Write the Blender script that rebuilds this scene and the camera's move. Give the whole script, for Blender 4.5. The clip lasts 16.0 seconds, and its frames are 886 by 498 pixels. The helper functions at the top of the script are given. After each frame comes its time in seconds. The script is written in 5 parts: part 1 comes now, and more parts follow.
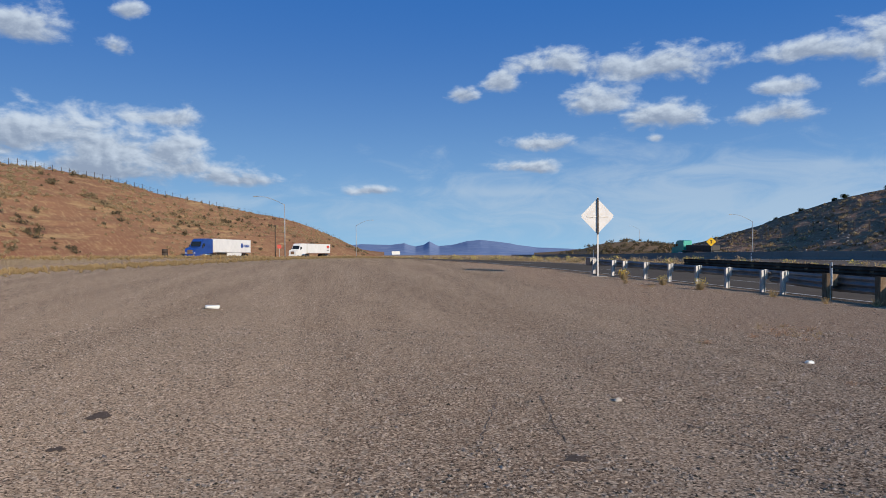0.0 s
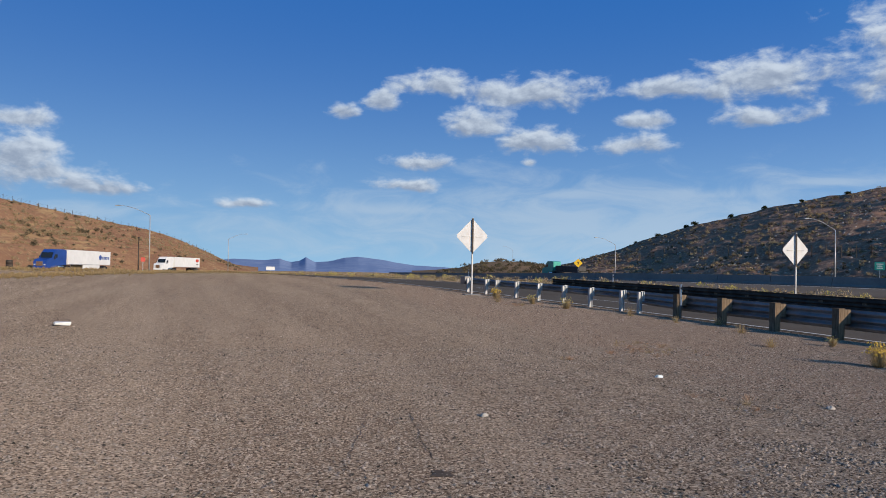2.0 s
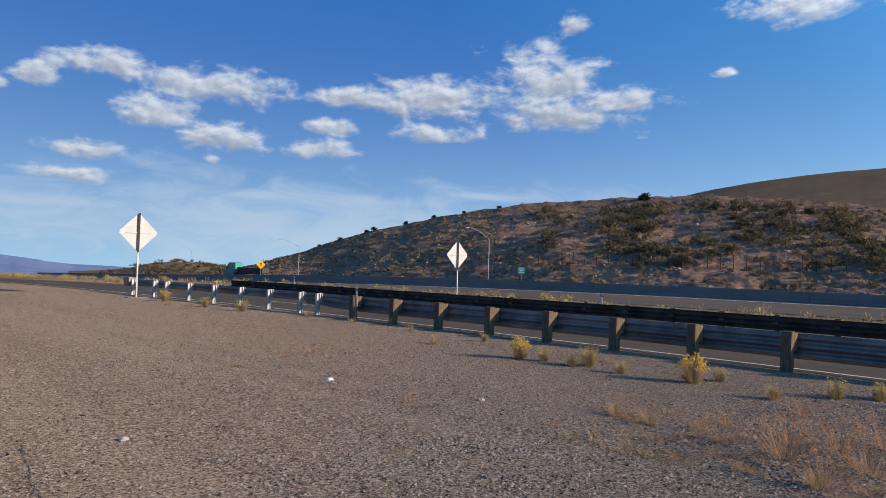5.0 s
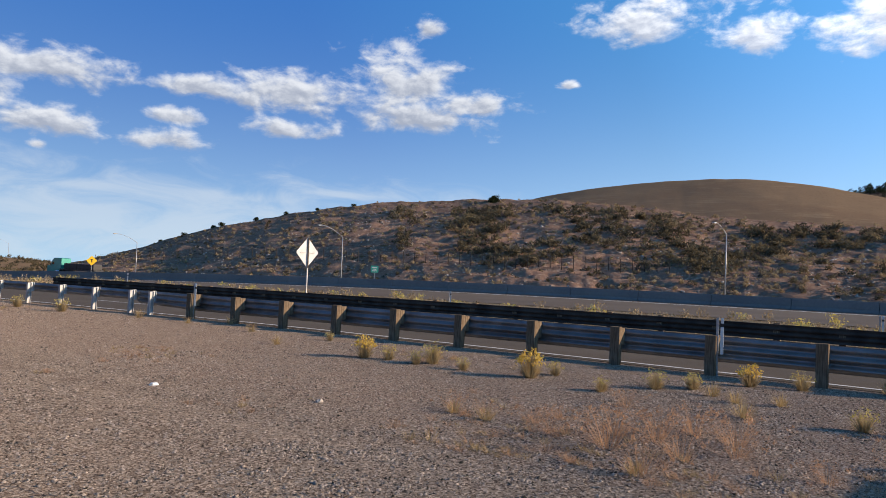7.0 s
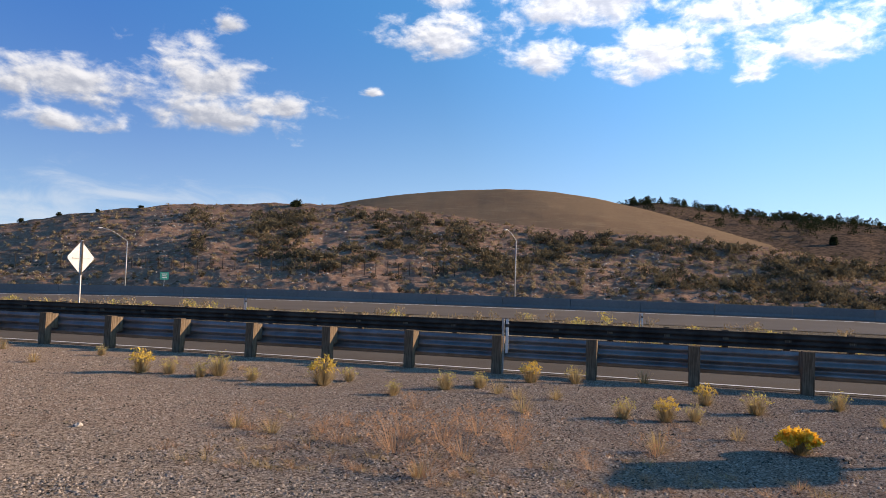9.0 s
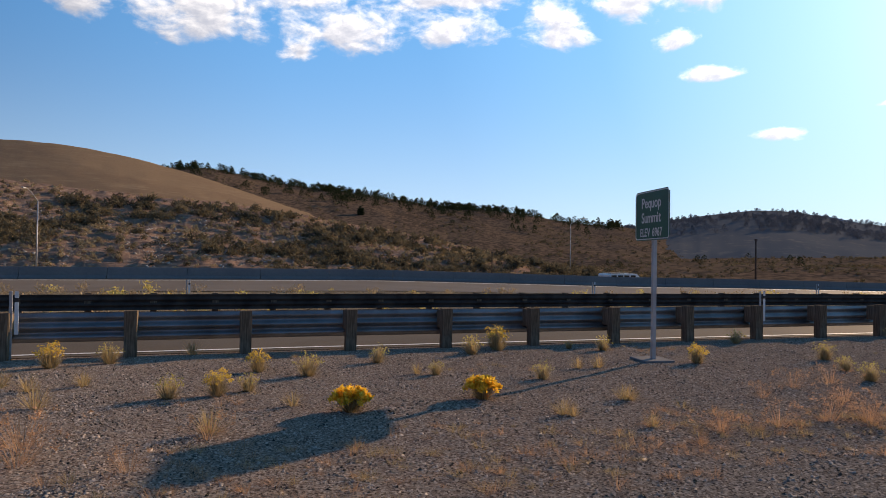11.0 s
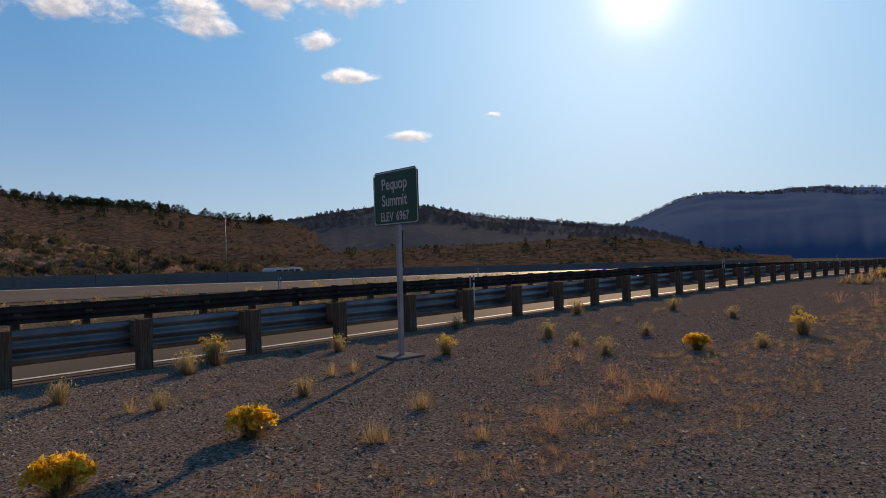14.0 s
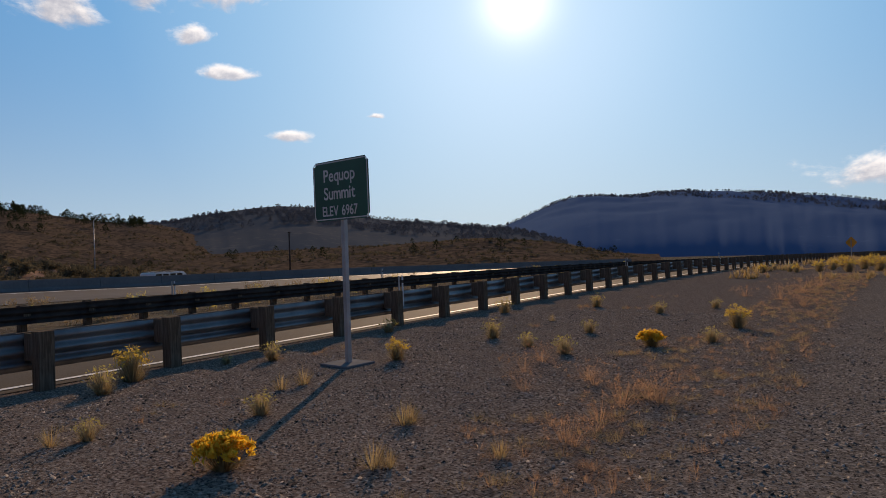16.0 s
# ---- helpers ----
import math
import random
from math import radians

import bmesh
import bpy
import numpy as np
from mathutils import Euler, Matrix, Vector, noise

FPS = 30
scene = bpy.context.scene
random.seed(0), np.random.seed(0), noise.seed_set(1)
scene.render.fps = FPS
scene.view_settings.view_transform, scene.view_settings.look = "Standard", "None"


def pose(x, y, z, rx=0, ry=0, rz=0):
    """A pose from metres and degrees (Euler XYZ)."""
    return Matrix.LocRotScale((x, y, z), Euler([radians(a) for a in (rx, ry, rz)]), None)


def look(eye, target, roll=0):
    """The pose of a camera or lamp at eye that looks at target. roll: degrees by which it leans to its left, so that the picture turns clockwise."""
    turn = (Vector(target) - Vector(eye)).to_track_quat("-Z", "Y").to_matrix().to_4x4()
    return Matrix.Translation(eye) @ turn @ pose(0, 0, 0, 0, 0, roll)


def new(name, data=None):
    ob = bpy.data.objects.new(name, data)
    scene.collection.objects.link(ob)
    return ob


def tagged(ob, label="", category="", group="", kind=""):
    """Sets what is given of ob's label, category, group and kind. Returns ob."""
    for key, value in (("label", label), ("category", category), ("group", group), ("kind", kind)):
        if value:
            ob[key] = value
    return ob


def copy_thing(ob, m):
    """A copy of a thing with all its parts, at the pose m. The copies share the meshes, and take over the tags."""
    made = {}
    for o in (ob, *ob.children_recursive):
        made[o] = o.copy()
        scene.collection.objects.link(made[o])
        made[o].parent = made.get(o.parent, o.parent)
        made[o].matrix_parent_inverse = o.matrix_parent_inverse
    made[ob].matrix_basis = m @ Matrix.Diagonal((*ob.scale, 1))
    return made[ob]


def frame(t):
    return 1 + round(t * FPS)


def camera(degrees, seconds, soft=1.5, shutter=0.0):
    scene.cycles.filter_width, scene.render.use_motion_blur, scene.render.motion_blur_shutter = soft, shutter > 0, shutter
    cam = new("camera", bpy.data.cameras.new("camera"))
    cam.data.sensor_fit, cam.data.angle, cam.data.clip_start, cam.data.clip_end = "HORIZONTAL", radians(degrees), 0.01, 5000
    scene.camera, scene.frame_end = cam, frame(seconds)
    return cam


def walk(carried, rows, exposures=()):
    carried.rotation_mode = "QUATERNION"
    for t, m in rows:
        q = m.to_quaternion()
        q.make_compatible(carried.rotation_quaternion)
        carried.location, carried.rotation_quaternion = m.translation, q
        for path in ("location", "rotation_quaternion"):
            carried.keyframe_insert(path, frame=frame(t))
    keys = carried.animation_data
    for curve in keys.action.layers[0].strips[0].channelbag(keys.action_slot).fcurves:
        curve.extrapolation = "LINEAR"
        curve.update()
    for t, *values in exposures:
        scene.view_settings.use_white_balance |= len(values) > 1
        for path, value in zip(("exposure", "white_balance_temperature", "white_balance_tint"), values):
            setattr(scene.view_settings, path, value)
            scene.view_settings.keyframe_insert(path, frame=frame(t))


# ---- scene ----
cam = camera(66.2, 16.0, 0.9)
PATH = [
    (0, (-0.156, -0.51, 1.842), (-0.311, 1.484, 1.81), -0.3),
    (0.5, (-0.135, -0.452, 1.824), (-0.215, 1.546, 1.817), -0.1),
    (1, (-0.098, -0.419, 1.833), (-0.002, 1.579, 1.817), 0.2),
    (1.5, (-0.095, -0.494, 1.829), (0.083, 1.498, 1.819), 1.0),
    (2, (-0.097, -0.555, 1.845), (0.105, 1.434, 1.866), 0.9),
    (2.5, (-0.053, -0.509, 1.847), (0.193, 1.475, 1.843), 0.4),
    (3, (0.039, -0.469, 1.84), (0.374, 1.502, 1.852), 2.0),
    (3.5, (0.015, -0.412, 1.813), (0.593, 1.503, 1.823), 3.1),
    (4, (0.11, -0.152, 1.817), (0.788, 1.729, 1.82), 0.5),
    (4.5, (0.17, -0.132, 1.806), (1.068, 1.655, 1.815), 1.0),
    (5, (0.262, -0.079, 1.81), (1.319, 1.618, 1.859), 1.8),
    (7.5, (0.555, -0.003, 1.787), (2.038, 1.338, 1.843), 2.1),
    (8, (0.582, -0.041, 1.795), (2.161, 1.185, 1.861), 1.9),
    (8.5, (0.671, -0.01, 1.805), (2.32, 1.119, 1.897), 1.8),
    (9, (0.784, -0.029, 1.782), (2.524, 0.953, 1.878), 1.7),
    (9.5, (1.015, -0.032, 1.769), (2.878, 0.694, 1.812), 3.2),
    (10, (1.242, -0.013, 1.74), (3.209, 0.343, 1.795), 2.7),
    (12.5, (2.786, 0.613, 1.7), (4.599, -0.231, 1.733), 1.0),
    (13, (3.228, 0.656, 1.692), (4.978, -0.31, 1.772), 1.0),
    (13.5, (3.529, 0.783, 1.668), (5.264, -0.21, 1.687), 0.2),
    (14, (3.875, 0.85, 1.637), (5.487, -0.334, 1.646), -1.4),
    (14.5, (4.197, 0.9, 1.613), (5.719, -0.397, 1.62), -0.4),
    (15, (4.529, 0.94, 1.632), (6.011, -0.403, 1.664), 2.0),
    (15.5, (4.853, 1.052, 1.591), (6.243, -0.386, 1.617), -1.9),
    (16, (5.12, 1.117, 1.599), (6.51, -0.322, 1.603), -1.9),
]
EXPOSURES = [(0, 0.24, 6150, 10), (5, 0.4, 6500, 12), (9, 0.76, 7450, 17), (10.2, 0.66, 7700, 18), (12.5, 0.0, 8050, 20), (16, -0.18, 8050, 20)]
walk(cam, [(t, look(eye, target, roll)) for t, eye, target, roll in PATH], EXPOSURES)

# ---- light ----
SUN_AZ, SUN_EL = 139.3, 18.5


def way(az, el):
    a, e = radians(az), radians(el)
    return Vector((math.sin(a) * math.cos(e), math.cos(a) * math.cos(e), math.sin(e)))


sun = new("sun", bpy.data.lights.new("sun", "SUN"))
sun.data.energy, sun.data.angle, sun.data.color = 5.0, radians(0.53), (1.0, 0.80, 0.58)
sun.matrix_world = look(way(SUN_AZ, SUN_EL) * 100, (0, 0, 0))


class Nodes:
    """Short hand for node trees."""

    def __init__(self, tree):
        self.tree = tree
        tree.nodes.clear()

    def add(self, kind, **sets):
        n = self.tree.nodes.new(kind)
        for key, v in sets.items():
            setattr(n, key, v)
        return n

    def link(self, a, b):
        self.tree.links.new(a, b)

    def put(self, socket, v):
        if hasattr(v, "is_output"):
            self.link(v, socket)
        elif v is not None:
            socket.default_value = v

    def math(self, op, a, b=None, c=None, clamp=False):
        n = self.add("ShaderNodeMath", operation=op, use_clamp=clamp)
        for i, v in enumerate((a, b, c)):
            self.put(n.inputs[i], v)
        return n.outputs[0]

    def mix(self, f, a, b, mode="MIX"):
        n = self.add("ShaderNodeMix", data_type="RGBA", blend_type=mode)
        self.put(n.inputs[0], f)
        self.put(n.inputs[6], col(a))
        self.put(n.inputs[7], col(b))
        return n.outputs[2]

    def noise(self, vec, scale, detail=4.0, rough=0.55, distort=0.0, dims="3D"):
        n = self.add("ShaderNodeTexNoise", noise_dimensions=dims)
        if vec is not None:
            self.link(vec, n.inputs["Vector"])
        n.inputs["Scale"].default_value, n.inputs["Detail"].default_value = scale, detail
        n.inputs["Roughness"].default_value, n.inputs["Distortion"].default_value = rough, distort
        return n.outputs["Fac"]

    def step(self, v, lo, hi, a=0.0, b=1.0):
        n = self.add("ShaderNodeMapRange", interpolation_type="SMOOTHSTEP")
        self.put(n.inputs[0], v)
        for i, x in enumerate((lo, hi, a, b)):
            n.inputs[i + 1].default_value = x
        return n.outputs[0]

    def stretch(self, vec, sx, sy, sz):
        n = self.add("ShaderNodeVectorMath", operation="MULTIPLY")
        self.link(vec, n.inputs[0])
        n.inputs[1].default_value = (sx, sy, sz)
        return n.outputs[0]


def col(c):
    return (*c, 1.0) if isinstance(c, tuple) and len(c) == 3 else c


# clouds: azimuth, elevation, half width, half height in degrees
CLOUDS = [
    (-36.8, 15.2, 3.2, 1.7), (-30.1, 14.3, 1.1, 0.8), (-36, 7.7, 5.5, 1.5), (-27.6, 9.3, 3.4, 0.9), (-27.1, 6.4, 4.6, 2.0),
    (-31.5, 5.2, 5.8, 1.3), (-10.4, 4.0, 2.2, 0.5), (-22.3, 4.9, 2.8, 0.9), (-3.0, 11.8, 1.3, 0.8), (0.6, 12.7, 1.6, 0.9),
    (3.7, 7.8, 2.6, 0.8), (2.7, 5.9, 3.0, 0.6), (13.0, 7.9, 0.8, 0.4), (-28.9, 17.0, 1.5, 0.7), (5.3, 14.0, 3.9, 1.2),
    (13.0, 13.5, 5.8, 1.5), (-34, 7.6, 6.5, 2.2), (-29.5, 6.9, 5.0, 1.9), (-25, 5.6, 4.5, 1.2), (-21, 4.7, 3.2, 0.7),
]
CLOUDS_B = [
    (8.7, 11.0, 3.5, 1.4), (13.2, 9.6, 3.3, 1.4), (21.3, 9.2, 3.1, 1.0), (23.9, 13.4, 3.5, 1.0), (31.1, 13.6, 6.3, 1.8),
    (40.4, 14.9, 4.4, 2.9), (41.8, 12.3, 5.2, 1.5), (46.3, 13.6, 3.4, 1.3), (30.4, 10.9, 3.3, 0.9), (22.9, 11.0, 2.4, 0.7),
    (42.1, 19.6, 1.5, 0.9), (60.1, 20.0, 4.6, 1.9), (68.5, 18.6, 3.0, 1.7), (72.5, 22.3, 7.4, 2.2), (77.6, 18.2, 5.3, 2.2),
    (84.5, 21.3, 5.5, 2.0),
]
CLOUDS_C = [
    (88.9, 18.2, 5.0, 2.0), (85.4, 16.4, 1.7, 0.9), (60.6, 23.2, 3.0, 1.2), (54.2, 15.4, 1.0, 0.4), (107.1, 18.4, 2.5, 1.9),
    (112.5, 20.2, 3.2, 1.5), (97.9, 18.6, 3.6, 1.6), (98.0, 21.0, 6.0, 1.6), (116.6, 20.8, 6.0, 1.8), (116.3, 17.1, 1.6, 0.7),
    (118.8, 14.5, 1.8, 0.6), (123.6, 9.7, 1.9, 0.45), (130.6, 11.3, 0.7, 0.25), (169.5, 4.6, 4.6, 1.3), (106.3, 19.6, 2.2, 1.5),
    (78.0, 25.5, 12.0, 3.0),
]
# high thin veils near the horizon
VEILS = [(16.3, 5.2, 6.5, 0.8), (26.8, 5.1, 7.5, 0.9), (36.0, 5.9, 5.5, 0.9), (2.0, 3.8, 12.0, 1.0), (-25, 2.5, 10.0, 1.2), (20, 2.4, 34.0, 4.6)]

world = bpy.data.worlds.new("sky")
scene.world = world
world.use_nodes = True
W = Nodes(world.node_tree)
sky = W.add("ShaderNodeTexSky", sky_type="NISHITA", sun_disc=False, sun_elevation=radians(SUN_EL), sun_rotation=radians(SUN_AZ))
sky.altitude, sky.air_density, sky.dust_density, sky.ozone_density = 2100, 1.0, 0.5, 2.5
toward = W.add("ShaderNodeTexCoord").outputs["Generated"]
split = W.add("ShaderNodeSeparateXYZ")
W.link(toward, split.inputs[0])
deg = 180 / math.pi
azimuth = W.math("MULTIPLY", W.math("ARCTAN2", split.outputs[0], split.outputs[1]), deg)
height = W.math("MULTIPLY", W.math("ARCSINE", split.outputs[2]), deg)
flat = W.add("ShaderNodeCombineXYZ")
W.link(azimuth, flat.inputs[0])
W.link(W.math("MULTIPLY", height, 1.7), flat.inputs[1])


def field(rows):
    """The smooth union of flat-bottomed puffs, and how high in its puff a direction lies."""
    best, high, weight = None, None, None
    for az, el, w, h in rows:
        a = W.math("DIVIDE", W.math("SUBTRACT", azimuth, az), w * 1.12)
        b = W.math("DIVIDE", W.math("SUBTRACT", height, el), h * 1.15)
        low = W.math("MULTIPLY", W.math("MINIMUM", b, 0.0), 1.35)
        c = W.math("ADD", W.math("MAXIMUM", b, 0.0), low)
        r = W.math("SUBTRACT", 1.0, W.math("SQRT", W.math("MULTIPLY_ADD", a, a, W.math("MULTIPLY", c, c))))
        k = W.math("MAXIMUM", W.math("ADD", r, 0.35), 0.0)
        best = r if best is None else W.math("SMOOTH_MAX", best, r, 0.3)
        high = W.math("MULTIPLY", k, c) if high is None else W.math("MULTIPLY_ADD", k, c, high)
        weight = k if weight is None else W.math("ADD", weight, k)
    return best, high, weight


fields = [field(CLOUDS), field(CLOUDS_B), field(CLOUDS_C)]
cover = W.math("MAXIMUM", W.math("MAXIMUM", fields[0][0], fields[1][0]), fields[2][0])
rise = W.math("DIVIDE", W.math("ADD", W.math("ADD", fields[0][1], fields[1][1]), fields[2][1]),
              W.math("ADD", W.math("ADD", W.math("ADD", fields[0][2], fields[1][2]), fields[2][2]), 0.02))


def puffs(at):
    big = W.math("SUBTRACT", W.noise(at, 0.34, 7.0, 0.54, 0.3), 0.5)
    small = W.math("SUBTRACT", W.noise(at, 1.5, 6.0, 0.6, 0.2), 0.5)
    return W.math("MULTIPLY_ADD", small, 0.2, big)


billow = puffs(flat.outputs[0])
shifted = W.add("ShaderNodeVectorMath", operation="ADD")
W.link(flat.outputs[0], shifted.inputs[0])
shifted.inputs[1].default_value = (0.35, 0.55, 0.0)
body = W.math("MULTIPLY_ADD", billow, 2.5, cover)
opaque = W.step(body, -0.12, 0.72)
thin = W.math("MULTIPLY_ADD", W.math("SUBTRACT", W.noise(W.stretch(flat.outputs[0], 0.6, 1.0, 1.0), 0.25, 7.0, 0.62, 0.8), 0.5), 2.4, field(VEILS)[0])
veil = W.math("MULTIPLY", W.step(thin, -0.1, 1.0), 0.52)
# lit tops, greyer hearts and undersides
relief = W.math("MULTIPLY", W.math("SUBTRACT", billow, puffs(shifted.outputs[0])), 2.6)
lit = W.step(W.math("ADD", relief, W.math("MULTIPLY_ADD", rise, 0.55, W.math("MULTIPLY", body, -0.34))), -0.72, 0.42)
# the air is brighter and whiter toward the sun, deeper blue away from it, pale at the horizon
facing = W.add("ShaderNodeVectorMath", operation="DOT_PRODUCT")
W.link(toward, facing.inputs[0])
facing.inputs[1].default_value = way(SUN_AZ + 3.5, SUN_EL + 1.3)
near_sun = facing.outputs["Value"]
ramp_sky = W.add("ShaderNodeValToRGB")
stops = [(0.0, (0.010, 0.072, 0.245)), (0.4, (0.010, 0.082, 0.280)), (0.6, (0.018, 0.130, 0.335)), (0.78, (0.046, 0.235, 0.545)), (0.86, (0.056, 0.260, 0.585)), (0.93, (0.095, 0.345, 0.70)), (1.0, (0.26, 0.57, 0.90))]
while len(ramp_sky.color_ramp.elements) < len(stops):
    ramp_sky.color_ramp.elements.new(0.5)
for el, (at, c) in zip(ramp_sky.color_ramp.elements, stops):
    el.position, el.color = at, (*c, 1.0)
W.link(W.math("MULTIPLY_ADD", near_sun, 0.5, 0.5), ramp_sky.inputs[0])
tone = W.add("ShaderNodeVectorMath", operation="SCALE")
W.link(ramp_sky.outputs[0], tone.inputs[0])
tone.inputs["Scale"].default_value = 20.0
deep = W.add("ShaderNodeVectorMath", operation="SCALE")
W.link(W.mix(0.8, sky.outputs[0], tone.outputs[0]), deep.inputs[0])
W.link(W.step(height, 20.0, 75.0, 1.0, 0.5), deep.inputs["Scale"])
clear = deep.outputs[0]
pale = W.mix(W.step(near_sun, -0.7, 0.9), (3.6, 6.1, 8.2), (7.1, 10.1, 12.2))
air = W.mix(W.math("MULTIPLY", W.math("POWER", W.math("DIVIDE", W.math("SUBTRACT", 30.0, height, clamp=False), 31.0, clamp=True), 3.4), 0.95), clear, pale)
halo = W.math("POWER", W.math("MAXIMUM", near_sun, 0.0), 40.0)
core = W.math("POWER", W.math("MAXIMUM", near_sun, 0.0), 1000.0)
air = W.mix(1.0, air, W.mix(halo, (0.0, 0.0, 0.0), (3.0, 2.8, 2.8)), "ADD")
air = W.mix(1.0, air, W.mix(core, (0.0, 0.0, 0.0), (9.5, 9.0, 8.8)), "ADD")
base = W.mix(veil, air, (5.7, 6.7, 7.6))
puff = W.mix(lit, (3.4, 4.0, 5.0), (7.1, 7.8, 8.5))
glow = W.add("ShaderNodeVectorMath", operation="SCALE")
W.link(puff, glow.inputs[0])
W.link(W.math("MULTIPLY_ADD", W.math("MAXIMUM", near_sun, 0.0), 1.25, 1.0), glow.inputs["Scale"])
shown = W.mix(W.math("MULTIPLY", opaque, 0.93), base, glow.outputs[0])
back = W.add("ShaderNodeBackground")
W.link(shown, back.inputs[0])
back.inputs[1].default_value = 0.075
W.link(back.outputs[0], W.add("ShaderNodeOutputWorld").inputs[0])

# ---- materials ----


def material(name, build, rough=0.9, metal=0.0):
    m = bpy.data.materials.new(name)
    m.use_nodes = True
    n = Nodes(m.node_tree)
    bsdf = n.add("ShaderNodeBsdfPrincipled")
    n.link(bsdf.outputs[0], n.add("ShaderNodeOutputMaterial").inputs[0])
    bsdf.inputs["Roughness"].default_value, bsdf.inputs["Metallic"].default_value = rough, metal
    bsdf.inputs["Specular IOR Level"].default_value = 0.0 if rough > 0.8 else 0.5
    n.bsdf, n.at = bsdf, n.add("ShaderNodeTexCoord").outputs["Object"]
    colour = build(n)
    n.put(bsdf.inputs["Base Color"], col(colour))
    return m


def bump(n, fac, strength, distance):
    b = n.add("ShaderNodeBump")
    b.inputs["Strength"].default_value, b.inputs["Distance"].default_value = strength, distance
    n.link(fac, b.inputs["Height"])
    n.link(b.outputs[0], n.bsdf.inputs["Normal"])


def mottled(a, b, big, small, lift=0.0, dist=0.01, weight=0.5):
    """Two tones mixed by a coarse and a fine noise, with a little relief."""

    def build(n):
        f, g = n.noise(n.at, big, 3.0), n.noise(n.at, small, 6.0, 0.65)
        v = n.step(n.math("MULTIPLY_ADD", g, weight, n.math("MULTIPLY", f, 1 - weight)), 0.33, 0.67)
        if lift:
            bump(n, g, lift, dist)
        return n.mix(v, a, b)

    return build


def island(n):
    return n.add("ShaderNodeNewGeometry").outputs["Random Per Island"]


def by_island(a, b, c=None):
    def build(n):
        v = n.mix(island(n), a, b)
        return v if c is None else n.mix(n.step(n.noise(n.at, 0.12, 2.0), 0.45, 0.62), v, c)

    return build


def gravel(n):
    # old chip-seal: pale and dark chips, long worn wheel tracks, brown dust
    turned = n.add("ShaderNodeVectorRotate", rotation_type="Z_AXIS")
    n.link(n.at, turned.inputs["Vector"])
    turned.inputs["Angle"].default_value = radians(-13)
    chips = n.add("ShaderNodeTexVoronoi")
    n.link(n.at, chips.inputs["Vector"])
    chips.inputs["Scale"].default_value = 46.0
    big_chips = n.add("ShaderNodeTexVoronoi")
    n.link(n.at, big_chips.inputs["Vector"])
    big_chips.inputs["Scale"].default_value = 23.0
    shade = n.add("ShaderNodeSeparateColor")
    n.link(chips.outputs["Color"], shade.inputs[0])
    shade2 = n.add("ShaderNodeSeparateColor")
    n.link(big_chips.outputs["Color"], shade2.inputs[0])
    pick = n.math("POWER", shade.outputs[0], 2.2)
    streak = n.noise(n.stretch(turned.outputs[0], 0.62, 0.045, 1.0), 1.0, 4.0, 0.6, 0.4)
    patch = n.noise(n.at, 0.22, 5.0, 0.6)
    fine = n.noise(n.at, 36.0, 5.0, 0.7)
    clod = n.noise(n.at, 5.0, 6.0, 0.7)
    base = n.mix(n.step(streak, 0.40, 0.60), (0.143, 0.103, 0.076), (0.208, 0.156, 0.116))
    base = n.mix(n.math("MULTIPLY", n.step(patch, 0.5, 0.72), 0.55), base, (0.130, 0.098, 0.070))
    # weedy dirt beside the rail
    xyz = n.add("ShaderNodeSeparateXYZ")
    n.link(n.at, xyz.inputs[0])
    side = n.math("MULTIPLY_ADD", xyz.outputs[1], 0.19, xyz.outputs[0])
    side = n.math("MULTIPLY_ADD", n.math("SUBTRACT", patch, 0.5), 2.5, side)
    base = n.mix(n.math("MULTIPLY", n.step(side, 5.9, 7.6), 0.9), base, n.mix(n.step(clod, 0.35, 0.65), (0.165, 0.110, 0.080), (0.232, 0.160, 0.117)))
    far = n.math("ABSOLUTE", xyz.outputs[1])
    # dry grassland away from the paving
    wild = n.math("MAXIMUM", n.step(side, 22.0, 27.0), n.math("MAXIMUM", n.step(far, 58.0, 74.0), n.step(xyz.outputs[0], -29.0, -40.0)))
    tuft = n.noise(n.at, 0.9, 6.0, 0.7)
    grass = n.mix(n.step(tuft, 0.35, 0.65), (0.126, 0.085, 0.043), (0.281, 0.200, 0.092))
    base = n.mix(wild, base, grass)
    c = n.mix(n.math("MULTIPLY", pick, 0.92), base, (0.459, 0.363, 0.277))
    c = n.mix(n.step(clod, 0.54, 0.70, 0.0, 0.35), c, (0.07, 0.052, 0.042))
    c = n.mix(n.step(fine, 0.49, 0.60, 0.0, 0.9), c, (0.031, 0.024, 0.021))
    c = n.mix(n.step(shade2.outputs[1], 0.86, 0.97, 0.0, 0.5), c, (0.252, 0.215, 0.174))
    relief = n.math("ADD", n.math("MULTIPLY", shade.outputs[1], 0.5), n.math("MULTIPLY_ADD", clod, 1.6, n.math("MULTIPLY", fine, 0.9)))
    bump(n, relief, 0.5, 0.015)
    n.bsdf.inputs["Diffuse Roughness"].default_value = 0.5
    return c


def asphalt(n):
    g, f = n.noise(n.at, 60.0, 4.0, 0.7), n.noise(n.at, 0.3, 4.0, 0.6)
    c = n.mix(n.step(f, 0.3, 0.7), (0.085, 0.068, 0.052), (0.111, 0.090, 0.070))
    bump(n, g, 0.3, 0.006)
    return n.mix(n.step(g, 0.4, 0.7), c, (0.111, 0.098, 0.083))


